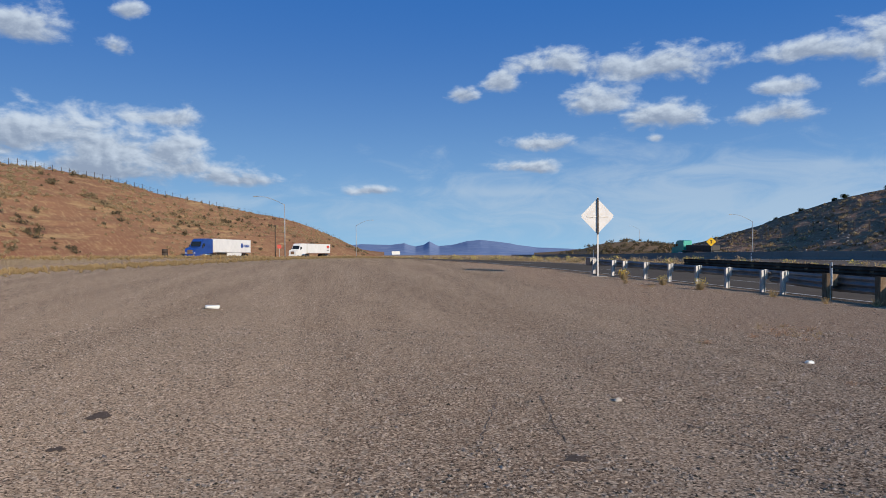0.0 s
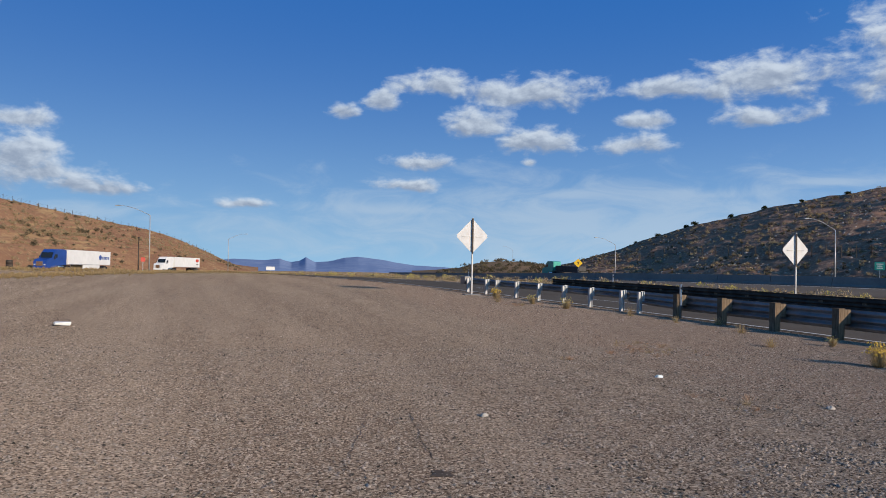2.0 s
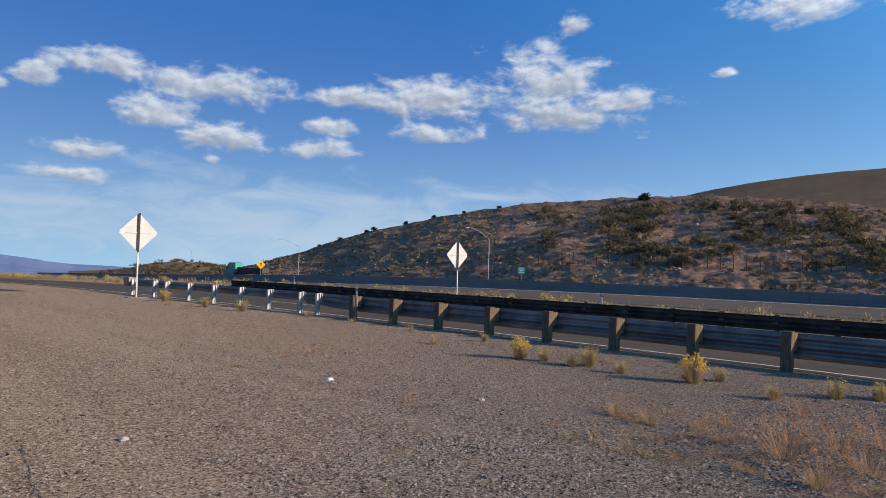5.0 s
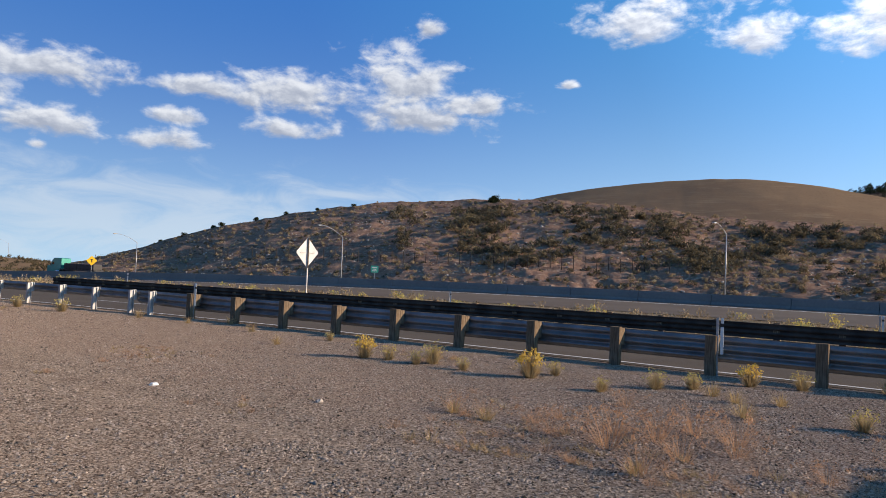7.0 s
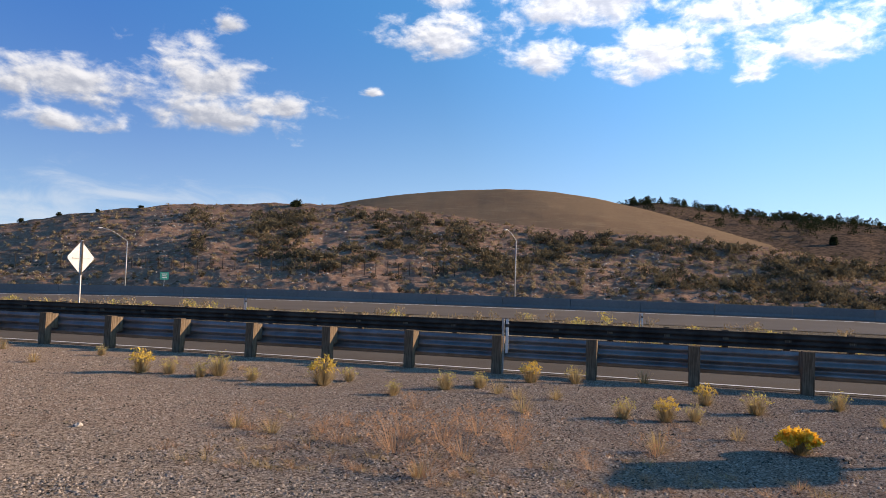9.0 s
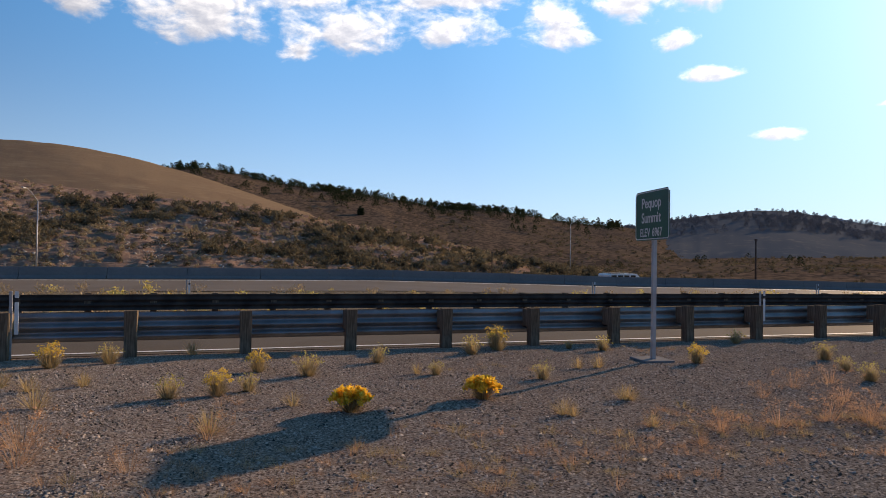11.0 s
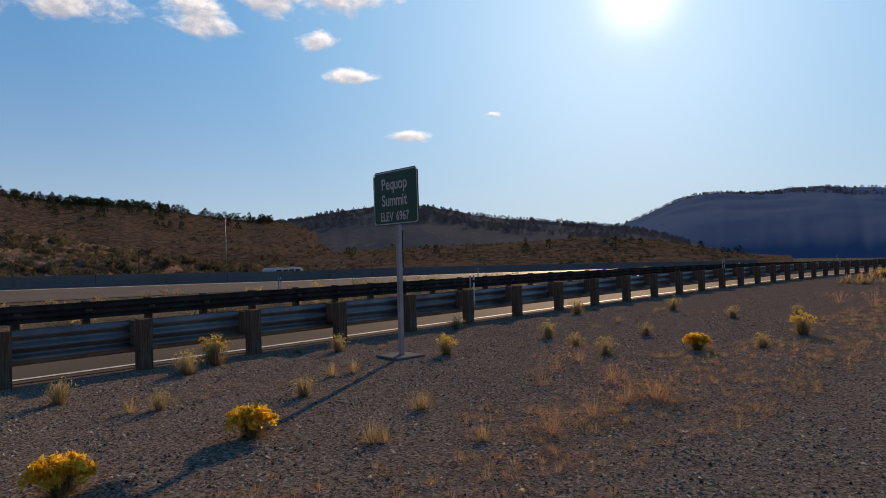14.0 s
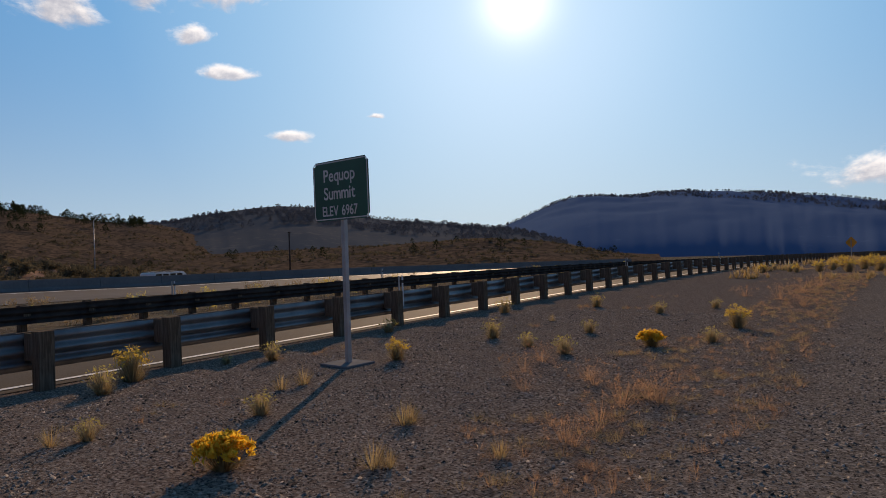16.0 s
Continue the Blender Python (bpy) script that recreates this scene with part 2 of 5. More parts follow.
def slope(a, b, c, d, relief=0.3):
    """Hillside earth: two soils in broad patches, stony streaks, dry grass tufts."""

    def build(n):
        broad = n.noise(n.at, 0.018, 5.0, 0.6, 0.3)
        mid = n.noise(n.stretch(n.at, 0.35, 0.35, 5.0), 0.2, 6.0, 0.65)
        fine = n.noise(n.at, 1.1, 6.0, 0.72)
        v = n.mix(n.step(broad, 0.38, 0.62), a, b)
        v = n.mix(n.step(mid, 0.5, 0.68), v, c)
        v = n.mix(n.step(fine, 0.48, 0.72, 0.0, 0.85), v, d)
        if relief:
            bump(n, fine, relief, 0.4)
        return v

    return build


def speckled(ground_tone, patch_tone, dot_tone, dots, amount=0.5, patch=0.006):
    """A far slope: open ground in broad patches under a fine cover of brush or trees."""

    def build(n):
        broad = n.noise(n.at, patch, 5.0, 0.6, 0.5)
        fine = n.noise(n.at, dots, 5.0, 0.7)
        v = n.mix(n.step(broad, 0.42, 0.6), ground_tone, patch_tone)
        cut = n.math("MULTIPLY_ADD", n.math("SUBTRACT", broad, 0.5), -0.35, fine)
        return n.mix(n.step(cut, 1 - amount - 0.07, 1 - amount + 0.07, 0.0, 0.9), v, dot_tone)

    return build


def wood(n):
    g = n.noise(n.stretch(n.at, 40, 40, 2.5), 1.0, 5.0, 0.6)
    f = n.noise(n.at, 3.0, 3.0)
    bump(n, g, 0.4, 0.004)
    c = n.mix(n.step(g, 0.35, 0.7), (0.099, 0.071, 0.048), (0.208, 0.159, 0.114))
    return n.mix(n.step(f, 0.45, 0.7, 0.0, 0.6), c, (0.070, 0.049, 0.033))


def galvanised(dark, light, gloss=0.30):
    def build(n):
        f, g = n.noise(n.at, 1.4, 4.0), n.noise(n.stretch(n.at, 1, 1, 6), 14.0, 4.0, 0.7)
        bump(n, g, 0.08, 0.003)
        n.put(n.bsdf.inputs["Roughness"], n.step(g, 0.3, 0.7, gloss, gloss + 0.16))
        return n.mix(n.step(f, 0.3, 0.7), dark, light)

    return build


def plain(c, wear=0.12, scale=3.0):
    dark = tuple(v * (1 - wear * 2) for v in c)

    def build(n):
        return n.mix(n.step(n.noise(n.at, scale, 5.0, 0.65), 0.3, 0.75), dark, c)

    return build


GRAVEL = material("gravel", gravel, 0.95)
ASPHALT = material("asphalt", asphalt, 0.8)
ASPHALT_PALE = material("pale_asphalt", mottled((0.109, 0.086, 0.065), (0.145, 0.116, 0.088), 0.2, 20.0, 0.2, 0.005), 0.6)
for worn in (ASPHALT, ASPHALT_PALE):
    next(n for n in worn.node_tree.nodes if n.type == "BSDF_PRINCIPLED").inputs["Specular IOR Level"].default_value = 0.012
PAINT_WHITE = material("road_paint", plain((0.655, 0.647, 0.613), 0.2, 5.0), 0.7)
CONCRETE = material("concrete", mottled((0.152, 0.148, 0.144), (0.205, 0.194, 0.182), 0.25, 5.0, 0.2, 0.01), 0.9)
SOIL_RED = material("red_soil_slope", slope((0.211, 0.109, 0.069), (0.252, 0.139, 0.083), (0.344, 0.223, 0.116), (0.394, 0.274, 0.145), 0.3), 1.0)
SOIL_STONY = material("stony_slope", slope((0.194, 0.121, 0.087), (0.244, 0.147, 0.103), (0.136, 0.087, 0.065), (0.398, 0.297, 0.212), 0.5), 1.0)
SOIL_BROWN = material("dry_grass_hill", slope((0.171, 0.117, 0.076), (0.196, 0.136, 0.086), (0.218, 0.154, 0.098), (0.134, 0.094, 0.062), 0.25), 1.0)
SOIL_SAGE = material("sage_hill", speckled((0.140, 0.094, 0.066), (0.113, 0.079, 0.054), (0.052, 0.039, 0.029), 0.35, 0.50, 0.012), 1.0)
# distance haze is mixed into these blue tones
WOODED_HAZED = material("hazed_wooded_mountain", speckled((0.117, 0.169, 0.256), (0.102, 0.153, 0.239), (0.084, 0.131, 0.218), 0.055, 0.66, 0.0022), 1.0)
# lifted, greyed tones: aerial haze painted over the woods
WOODED_HAZED_NEAR = material("hazed_wooded_hill", speckled((0.175, 0.145, 0.118), (0.125, 0.122, 0.118), (0.082, 0.090, 0.098), 0.11, 0.62, 0.005), 1.0)
# the blue is aerial perspective, held in the base colour
HAZED_RANGE = material("hazed_range", speckled((0.215, 0.27, 0.40), (0.185, 0.245, 0.38), (0.16, 0.22, 0.36), 0.012, 0.5, 0.002), 1.0)
WOOD = material("weathered_post_wood", wood, 0.9)
STEEL = material("galvanised_steel", galvanised((0.130, 0.127, 0.126), (0.247, 0.242, 0.237), 0.38), 0.4, 0.65)
STEEL_PALE = material("pale_galvanised_steel", galvanised((0.286, 0.290, 0.294), (0.420, 0.424, 0.428), 0.45), 0.5, 0.4)
ALUMINIUM = material("bare_aluminium", galvanised((0.395, 0.399, 0.407), (0.470, 0.475, 0.483), 0.5), 0.45, 0.1)
# weathered steel, near-black so it also holds the far rail's backlit shade
RUST_AND_SHADE = material("weathered_and_shaded_steel", galvanised((0.040, 0.032, 0.028), (0.080, 0.064, 0.054), 0.8), 0.85, 0.0)
SIGN_GREEN = material("sign_green", plain((0.010, 0.100, 0.060), 0.15, 2.0), 0.45)
SIGN_WHITE = material("sign_white", plain((0.622, 0.638, 0.622), 0.08, 6.0), 0.5)
SIGN_YELLOW = material("sign_yellow", plain((0.85, 0.52, 0.02), 0.1, 2.0), 0.45)
BLACK = material("black_paint", plain((0.02, 0.02, 0.022), 0.2), 0.6)
RUBBER = material("tyre_rubber", plain((0.025, 0.025, 0.027), 0.2), 0.85)
TRAILER_WHITE = material("trailer_white", plain((0.672, 0.672, 0.664), 0.06, 0.6), 0.4)
BLUE_PAINT = material("blue_lacquer", plain((0.015, 0.055, 0.26), 0.1, 1.0), 0.3)
TEAL_PAINT = material("teal_lacquer", plain((0.01, 0.30, 0.24), 0.1, 1.0), 0.35)
GLASS_DARK = material("dark_windscreen", lambda n: (0.012, 0.015, 0.018), 0.08)
CHROME = material("chrome", plain((0.70, 0.70, 0.70), 0.1), 0.2, 1.0)
REFLECTOR = material("red_reflector", plain((0.45, 0.03, 0.02), 0.1), 0.4)
STONE = material("loose_stone", by_island((0.026, 0.026, 0.021), (0.441, 0.357, 0.285)), 0.95)


def foliage(name, build, through_share=0.4):
    """Thin plant tissue: part of the light passes through."""
    m = material(name, build, 0.9)
    t = m.node_tree
    bsdf = next(n for n in t.nodes if n.type == "BSDF_PRINCIPLED")
    out = next(n for n in t.nodes if n.type == "OUTPUT_MATERIAL")
    soft, both = t.nodes.new("ShaderNodeBsdfTranslucent"), t.nodes.new("ShaderNodeMixShader")
    t.links.new(bsdf.inputs["Base Color"].links[0].from_socket, soft.inputs["Color"])
    both.inputs[0].default_value = through_share
    t.links.new(bsdf.outputs[0], both.inputs[1])
    t.links.new(soft.outputs[0], both.inputs[2])
    t.links.new(both.outputs[0], out.inputs[0])
    return m


FLOWER = foliage("rabbitbrush_flower", by_island((0.80, 0.46, 0.04), (0.90, 0.62, 0.10)), 0.5)
FLOWER_SOFT = foliage("soft_yellow_flower", by_island((0.60, 0.41, 0.07), (0.72, 0.53, 0.15)))
FLOWER_PALE = foliage("pale_flower", by_island((0.426, 0.350, 0.099), (0.547, 0.456, 0.167)))
STEM = foliage("green_grey_stem", by_island((0.289, 0.219, 0.118), (0.477, 0.379, 0.220)))
STRAW = foliage("dry_straw", by_island((0.315, 0.218, 0.100), (0.490, 0.367, 0.192)))
STRAW_RED = foliage("reddish_dry_weed", by_island((0.357, 0.200, 0.119), (0.515, 0.323, 0.192)))
SAGE = foliage("sagebrush", by_island((0.055, 0.048, 0.033), (0.142, 0.120, 0.076), (0.172, 0.139, 0.085)), 0.3)
SAGE_PALE = foliage("pale_rabbitbrush", by_island((0.251, 0.190, 0.114), (0.395, 0.312, 0.190)), 0.3)
JUNIPER = foliage("juniper_needles", by_island((0.017, 0.024, 0.012), (0.042, 0.050, 0.023)), 0.2)
# juniper paled toward blue, so the colour carries the haze
HAZED_FOREST = foliage("hazed_forest", by_island((0.080, 0.092, 0.112), (0.120, 0.135, 0.162)), 0.15)
BARK = material("bark", plain((0.10, 0.075, 0.055), 0.2), 1.0)
ROCK = material("pale_rock", by_island((0.228, 0.190, 0.152), (0.380, 0.342, 0.296)), 0.95)

# ---- lie of the land ----


def edge(y):
    """x of the near road's edge line."""
    if y < -12:
        u = -12 - y
        return 17.52 + (0.185 * u - 0.0009 * u * u if u < 36 else 5.494 + 0.12 * (u - 36))
    if y < 0:
        return 15.3 - 0.185 * y
    if y < 60:
        return 15.3 - 0.2 * y - 0.0022 * y * y
    return -4.62 - 0.464 * (y - 60)


def ramp(v, table):
    """Linear interpolation in a short table of pairs."""
    return float(np.interp(v, [a for a, _ in table], [b for _, b in table]))


ACROSS = [(-2.5, 0.0), (-1, -0.05), (0, -0.06), (11.5, -0.36), (20, -0.55), (31, -0.50), (53, -0.46), (85, -1.9), (140, -1.9), (400, -2)]


def ground_z(x, y):
    u = y - 40
    along = 0.0
    if u > 0:
        along = -0.00026 * u * u if u < 80 else -1.664 - 0.025 * (u - 80)
    v = -y - 15
    if v > 0:
        along = -0.0002 * v * v if v < 44 else -0.387 - 0.0176 * (v - 44)
    d = x - edge(max(-150, min(y, 150)))
    away = min(1.0, max(0.0, (d - 9) / 30)) * min(1.0, max(0.0, (-y - 2) / 26))
    return max(along, -130.0) - 0.5 * away + ramp(x - edge(max(-150, min(y, 150))), ACROSS)


def mesh_object(name, verts, faces, mat, parent=None, smooth=False):
    me = bpy.data.meshes.new(name)
    me.from_pydata([tuple(v) for v in verts], [], [tuple(f) for f in faces])
    me.materials.append(mat)
    if smooth:
        me.polygons.foreach_set("use_smooth", [True] * len(me.polygons))
    me.update()
    ob = new(name, me)
    ob.parent = parent
    return ob


def part(name, bm, mat, parent=None, label="", smooth=False):
    """Links a bmesh as one mesh object, under a thing or a part."""
    bmesh.ops.recalc_face_normals(bm, faces=bm.faces)
    me = bpy.data.meshes.new(name)
    bm.to_mesh(me)
    bm.free()
    me.materials.append(mat)
    if smooth:
        me.polygons.foreach_set("use_smooth", [True] * len(me.polygons))
    ob = new(name, me)
    ob.parent = parent
    if label:
        ob["label"] = label
    return ob


def grid(name, xs, ys, place, mat, smooth=True):
    """A sheet of len(xs) by len(ys) vertices at place(x, y)."""
    verts = [place(x, y) for y in ys for x in xs]
    n = len(xs)
    faces = [(j * n + i, j * n + i + 1, (j + 1) * n + i + 1, (j + 1) * n + i) for j in range(len(ys) - 1) for i in range(n - 1)]
    return mesh_object(name, verts, faces, mat, smooth=smooth)


def axis(near, step, far, grow):
    out = list(np.arange(0, near, step))
    while out[-1] < far:
        step *= grow
        out.append(out[-1] + step)
    return sorted({round(-v, 3) for v in out} | {round(v, 3) for v in out})


def bumpy(x, y):
    near = math.exp(-((math.hypot(x - 5, y - 2) / 45) ** 2))
    d = x - edge(y)
    calm = min(1.0, max(0.0, (-d - 1.0) / 2.0))
    return near * calm * (0.035 * noise.noise((x * 0.35, y * 0.35, 0.3)) + 0.012 * noise.noise((x * 1.7, y * 1.7, 4.1)))


ground = grid("ground", axis(26, 0.5, 4700, 1.13), axis(26, 0.5, 4700, 1.13),
              lambda x, y: (x, y, ground_z(x, y) + bumpy(x, y) - (0.02 if 0.3 < x - edge(y) < 51 else 0)), GRAVEL)
tagged(ground, "worn grey chip-seal and gravel lot with dry grass edges", "ground", kind="structure")


def strip(name, d0, d1, y0, y1, mat, lift, step=2.0, kind="structure"):
    """A band of road between two offsets from the edge line."""
    cols = max(2, int((d1 - d0) / 2.0) + 1)
    ds = np.linspace(d0, d1, cols)
    ys = np.arange(y0, y1 + step, step)
    ob = grid(name, list(ds), list(ys), lambda d, y: (edge(y) + d, y, ground_z(edge(y) + d, y) + lift), mat)
    return tagged(ob, kind=kind)


road = tagged(strip("road", -0.3, 11.4, -420, 260, ASPHALT, 0.012), "grey asphalt highway carriageway with white lines", "road")
road_far = tagged(strip("road", 31.0, 51.6, -420, 260, ASPHALT_PALE, 0.012), "asphalt carriageway beyond the planted median", "road")
tagged(strip("trim", -0.02, 0.13, -420, 260, PAINT_WHITE, 0.018), "painted white edge line on asphalt", "road line")
tagged(strip("trim", 9.6, 9.72, -420, 260, PAINT_WHITE, 0.018), "painted edge line on asphalt", "road line")
tagged(strip("trim", 48.6, 49.2, -420, 260, PAINT_WHITE, 0.018), "painted white edge line on asphalt", "road line")
for y in np.arange(-70, 110, 12.2):
    d = strip("lane_dash", 3.75, 3.88, y, y + 3.05, PAINT_WHITE, 0.018, 1.525)
    tagged(d, "painted white lane dash on asphalt", "road line")

# ---- hills ----


SURFACE = {}


def hill(key, crest, foot, top, mat, rough, label, beyond=1.5, lift=1.7, power=0.75, seed=0.0, steps=48, step=0.25, name="hillside", ledges=0.0):
    """A hillside as seen from the lot: crest holds (azimuth, elevation); foot and top give the distance of its base and crest."""

    def place(az, k):
        span = 0.0 if name == "backdrop" else 1.4
        r0, r1 = foot(az), top(az)
        el = sum(ramp(az + span * k, crest) for k in (-1, -0.6, -0.2, 0.2, 0.6, 1)) / 6
        x0, y0 = math.sin(radians(az)), math.cos(radians(az))
        z0 = ground_z(x0 * r0, y0 * r0) - 1.0
        z1 = lift + r1 * math.tan(radians(el))
        r = r0 + (r1 - r0) * k
        x, y = x0 * r + 1.0, y0 * r + 0.2
        f = k**power if k <= 1 else 1 - (k - 1) * beyond * 0.5
        w = rough * math.sin(math.pi * min(k, 1.0)) ** 0.7 if k < 1 else 0.0
        s = 22.0 / max(30.0, (r1 - r0))
        n = noise.fractal((x * s * 0.09 + seed, y * s * 0.09, seed), 0.9, 2.1, 6)
        rim = rough * 0.07 * noise.fractal((az * 0.9 + seed, 0.3, k), 0.8, 2.0, 4)
        if ledges and 0.01 < k < 1.05:
            w_l = ledges * min(1.0, k * 12)
            rim += w_l * noise.fractal((az * 0.42 + seed, k * 30, seed), 0.75, 2.2, 5)
            rim += w_l * 0.45 * abs(noise.noise((az * 1.9, k * 62, seed)))
        return Vector((x, y, z0 + (z1 - z0) * f + w * n + rim))

    azs = np.arange(crest[0][0], crest[-1][0] + step, step)
    radii = list(np.linspace(0, 1, steps)) + [1.12, 1.3, 1.7]
    verts = [place(az, k) for az in azs for k in radii]
    m = len(radii)
    faces = [(i * m + j, (i + 1) * m + j, (i + 1) * m + j + 1, i * m + j + 1) for i in range(len(azs) - 1) for j in range(m - 1)]
    SURFACE[key] = place
    return tagged(mesh_object(name, verts, faces, mat, smooth=True), label, "hillside", kind="structure")


def ray_to_x(az, x_of_y, far):
    """Distance from the lot along an azimuth to the line x = x_of_y(y)."""
    s, c = math.sin(radians(az)), math.cos(radians(az))
    r = 20.0
    while r < far and s * r < x_of_y(c * r):
        r += 4.0
    lo, hi = r - 4.0, r
    for _ in range(12):
        r = (lo + hi) / 2
        lo, hi = (r, hi) if s * r < x_of_y(c * r) else (lo, r)
    return r


def near_foot(az):
    return ray_to_x(az, lambda y: 101 - 0.12 * y if y < 60 else 93.8 - 0.3 * (min(y, 240) - 60), 330)


def left_foot(az):
    return min(420.0, 66 / max(0.05, math.sin(radians(min(90, max(-az, 0))))))


hill("right", [(11, -1.6), (16, -0.48), (18.6, 0.3), (21.3, 1.23), (25, 2.54), (29.7, 3.7), (35, 4.85), (39.7, 5.55), (44.3, 5.85),
                  (48.1, 6.08), (54, 6.2), (61.2, 5.6), (66, 4.9), (70.7, 4.68), (79.6, 4.15), (87.7, 3.03), (93.7, 2.04), (108, -0.7), (120, -1.6)],
                  near_foot, lambda az: near_foot(az) + 85, SOIL_STONY, 2.2, "stony brown hillside with dark sagebrush behind the highway", power=0.95, seed=3.1, steps=130, step=0.2, ledges=0.48)
hill("brown", [(44, 4.0), (52.2, 6.39), (56.4, 7.18), (61.2, 7.71), (66, 7.96), (69.2, 7.85), (73, 7.27), (77.5, 6.25), (81.7, 4.98),
                  (85.8, 3.66), (95, 1.5)], lambda az: 215, lambda az: 380, SOIL_BROWN, 0.9, "smooth brown rounded hill of dry grass", seed=7.7, power=0.9, ledges=0.22)
hill("trees", [(68, 5.5), (75, 6.7), (77.9, 7.0), (80.5, 6.55), (83.4, 6.0), (87.7, 5.55), (91.4, 5.2), (94, 4.8), (97.2, 4.35), (101.6, 4.15),
                  (106.2, 3.45), (109, 3.0), (113.3, 2.7), (118, 1.5), (124, -0.8)], lambda az: 260, lambda az: 560, SOIL_SAGE, 4.0,
                  "brown sage hillside with junipers on its crest", seed=1.3, power=0.85)
hill("low", [(98, -1.5), (108, -0.5), (114, 0.1), (120.5, 0.4), (129.7, 0.5), (138.2, 0.95), (144, 0.5), (148, -0.4), (153, -1.4)],
                lambda az: 150, lambda az: 290, SOIL_SAGE, 2.0, "low sage-covered rise beside the highway", seed=5.9)
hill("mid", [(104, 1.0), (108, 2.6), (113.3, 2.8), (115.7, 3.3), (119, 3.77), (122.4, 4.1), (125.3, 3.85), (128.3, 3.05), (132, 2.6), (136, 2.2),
                (141.7, 1.6), (145.8, 0.4), (150, -1.0)], lambda az: 320, lambda az: 800, WOODED_HAZED_NEAR, 6.0, "dark wooded hill under the low sun, paled by painted haze", seed=9.2)
hill("blue", [(118, 2.0), (122, 3.3), (125.1, 3.75), (127, 3.62), (128.6, 3.1), (134, 1.5)], lambda az: 1300, lambda az: 1900, WOODED_HAZED, 8.0,
                 "far wooded ridge with blue-grey haze painted in", seed=2.2, step=0.5)
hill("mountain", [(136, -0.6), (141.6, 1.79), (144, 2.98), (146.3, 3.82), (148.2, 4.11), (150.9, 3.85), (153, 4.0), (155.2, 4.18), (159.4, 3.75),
                (163.2, 3.36), (166.9, 2.85), (169.2, 2.3), (178, 1.2), (190, -0.5)], lambda az: 900, lambda az: 2300, WOODED_HAZED, 22.0,
                "large dark wooded mountain with blue haze painted in", seed=4.4)
hill("left", [(-75, 5.9), (-50, 5.8), (-37.5, 5.5), (-34, 5.08), (-30.3, 4.39), (-28.4, 3.8), (-25.1, 3.07), (-22.1, 2.53), (-20, 2.09), (-16.8, 1.45),
                 (-14.1, 0.35), (-11.3, -1.05), (-9.5, -1.7)], left_foot, lambda az: left_foot(az) * 1.35 + 15, SOIL_RED, 1.6,
                 "red earth cut slope with dry grass and scattered brush", power=0.85, seed=6.6, steps=84, ledges=0.3)
hill("hillock", [(3, -1.9), (6.2, -1.25), (7.6, -0.62), (9.4, -0.32), (11.6, -0.32), (14.7, -0.55), (19, -0.9), (22, -1.6)], lambda az: 170, lambda az: 270,
               SOIL_BROWN, 1.2, "small dry grass hillock beside the highway", seed=8.8)
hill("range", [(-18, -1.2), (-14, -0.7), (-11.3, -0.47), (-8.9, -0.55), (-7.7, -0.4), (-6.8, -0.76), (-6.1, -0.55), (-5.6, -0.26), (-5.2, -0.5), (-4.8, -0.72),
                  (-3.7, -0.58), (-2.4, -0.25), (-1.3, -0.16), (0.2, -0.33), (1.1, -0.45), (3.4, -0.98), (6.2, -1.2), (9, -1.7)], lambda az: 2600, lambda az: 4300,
                  HAZED_RANGE, 14.0, "distant mountain range beyond the valley, painted blue with haze", seed=1.9, step=0.1, name="backdrop")

# ---- shapes ----


def box(bm, size, centre, bevel=0.0, m=None):
    got = bmesh.ops.create_cube(bm, size=1.0)["verts"]
    bmesh.ops.scale(bm, vec=size, verts=got)
    if bevel:
        edges = list({e for v in got for e in v.link_edges})
        got = list({v for f in bmesh.ops.bevel(bm, geom=edges, offset=bevel, segments=2, affect="EDGES", profile=0.5)["faces"] for v in f.verts} | {v for v in got if v.is_valid})
    bmesh.ops.translate(bm, vec=centre, verts=got)
    if m is not None:
        bmesh.ops.transform(bm, matrix=m, verts=got)
    return bm


def tube(bm, a, b, r, r2=None, seg=10):
    a, b = Vector(a), Vector(b)
    turn = (b - a).to_track_quat("Z", "Y").to_matrix().to_4x4()
    m = Matrix.Translation((a + b) / 2) @ turn
    bmesh.ops.create_cone(bm, cap_ends=True, segments=seg, radius1=r, radius2=r if r2 is None else r2, depth=(b - a).length, matrix=m)
    return bm


def prism(bm, outline, y0, y1):
    """Extrudes an outline of (x, z) pairs from y0 to y1."""
    a = [bm.verts.new((x, y0, z)) for x, z in outline]
    b = [bm.verts.new((x, y1, z)) for x, z in outline]
    bm.faces.new(a)
    bm.faces.new(list(reversed(b)))
    n = len(a)
    for i in range(n):
        bm.faces.new((a[i], b[i], b[(i + 1) % n], a[(i + 1) % n]))
    return bm


def empty(name, m, label="", category="", group="", kind=""):
    ob = new(name)
    ob.matrix_world = m
    ob.empty_display_size = 0.2
    return tagged(ob, label, category, group, kind)


def tangent(y):
    """Heading of the road at y, as a turn about z of something that lies along y."""
    return math.degrees(math.atan2(-(edge(y + 0.5) - edge(y - 0.5)), 1.0))


def beside(y, d, z=0.0):
    """The pose of something at an offset from the edge line, turned along the road, resting on the ground."""
    x = edge(y) + d
    return pose(x, y, ground_z(x, y) + z, 0, 0, tangent(y))


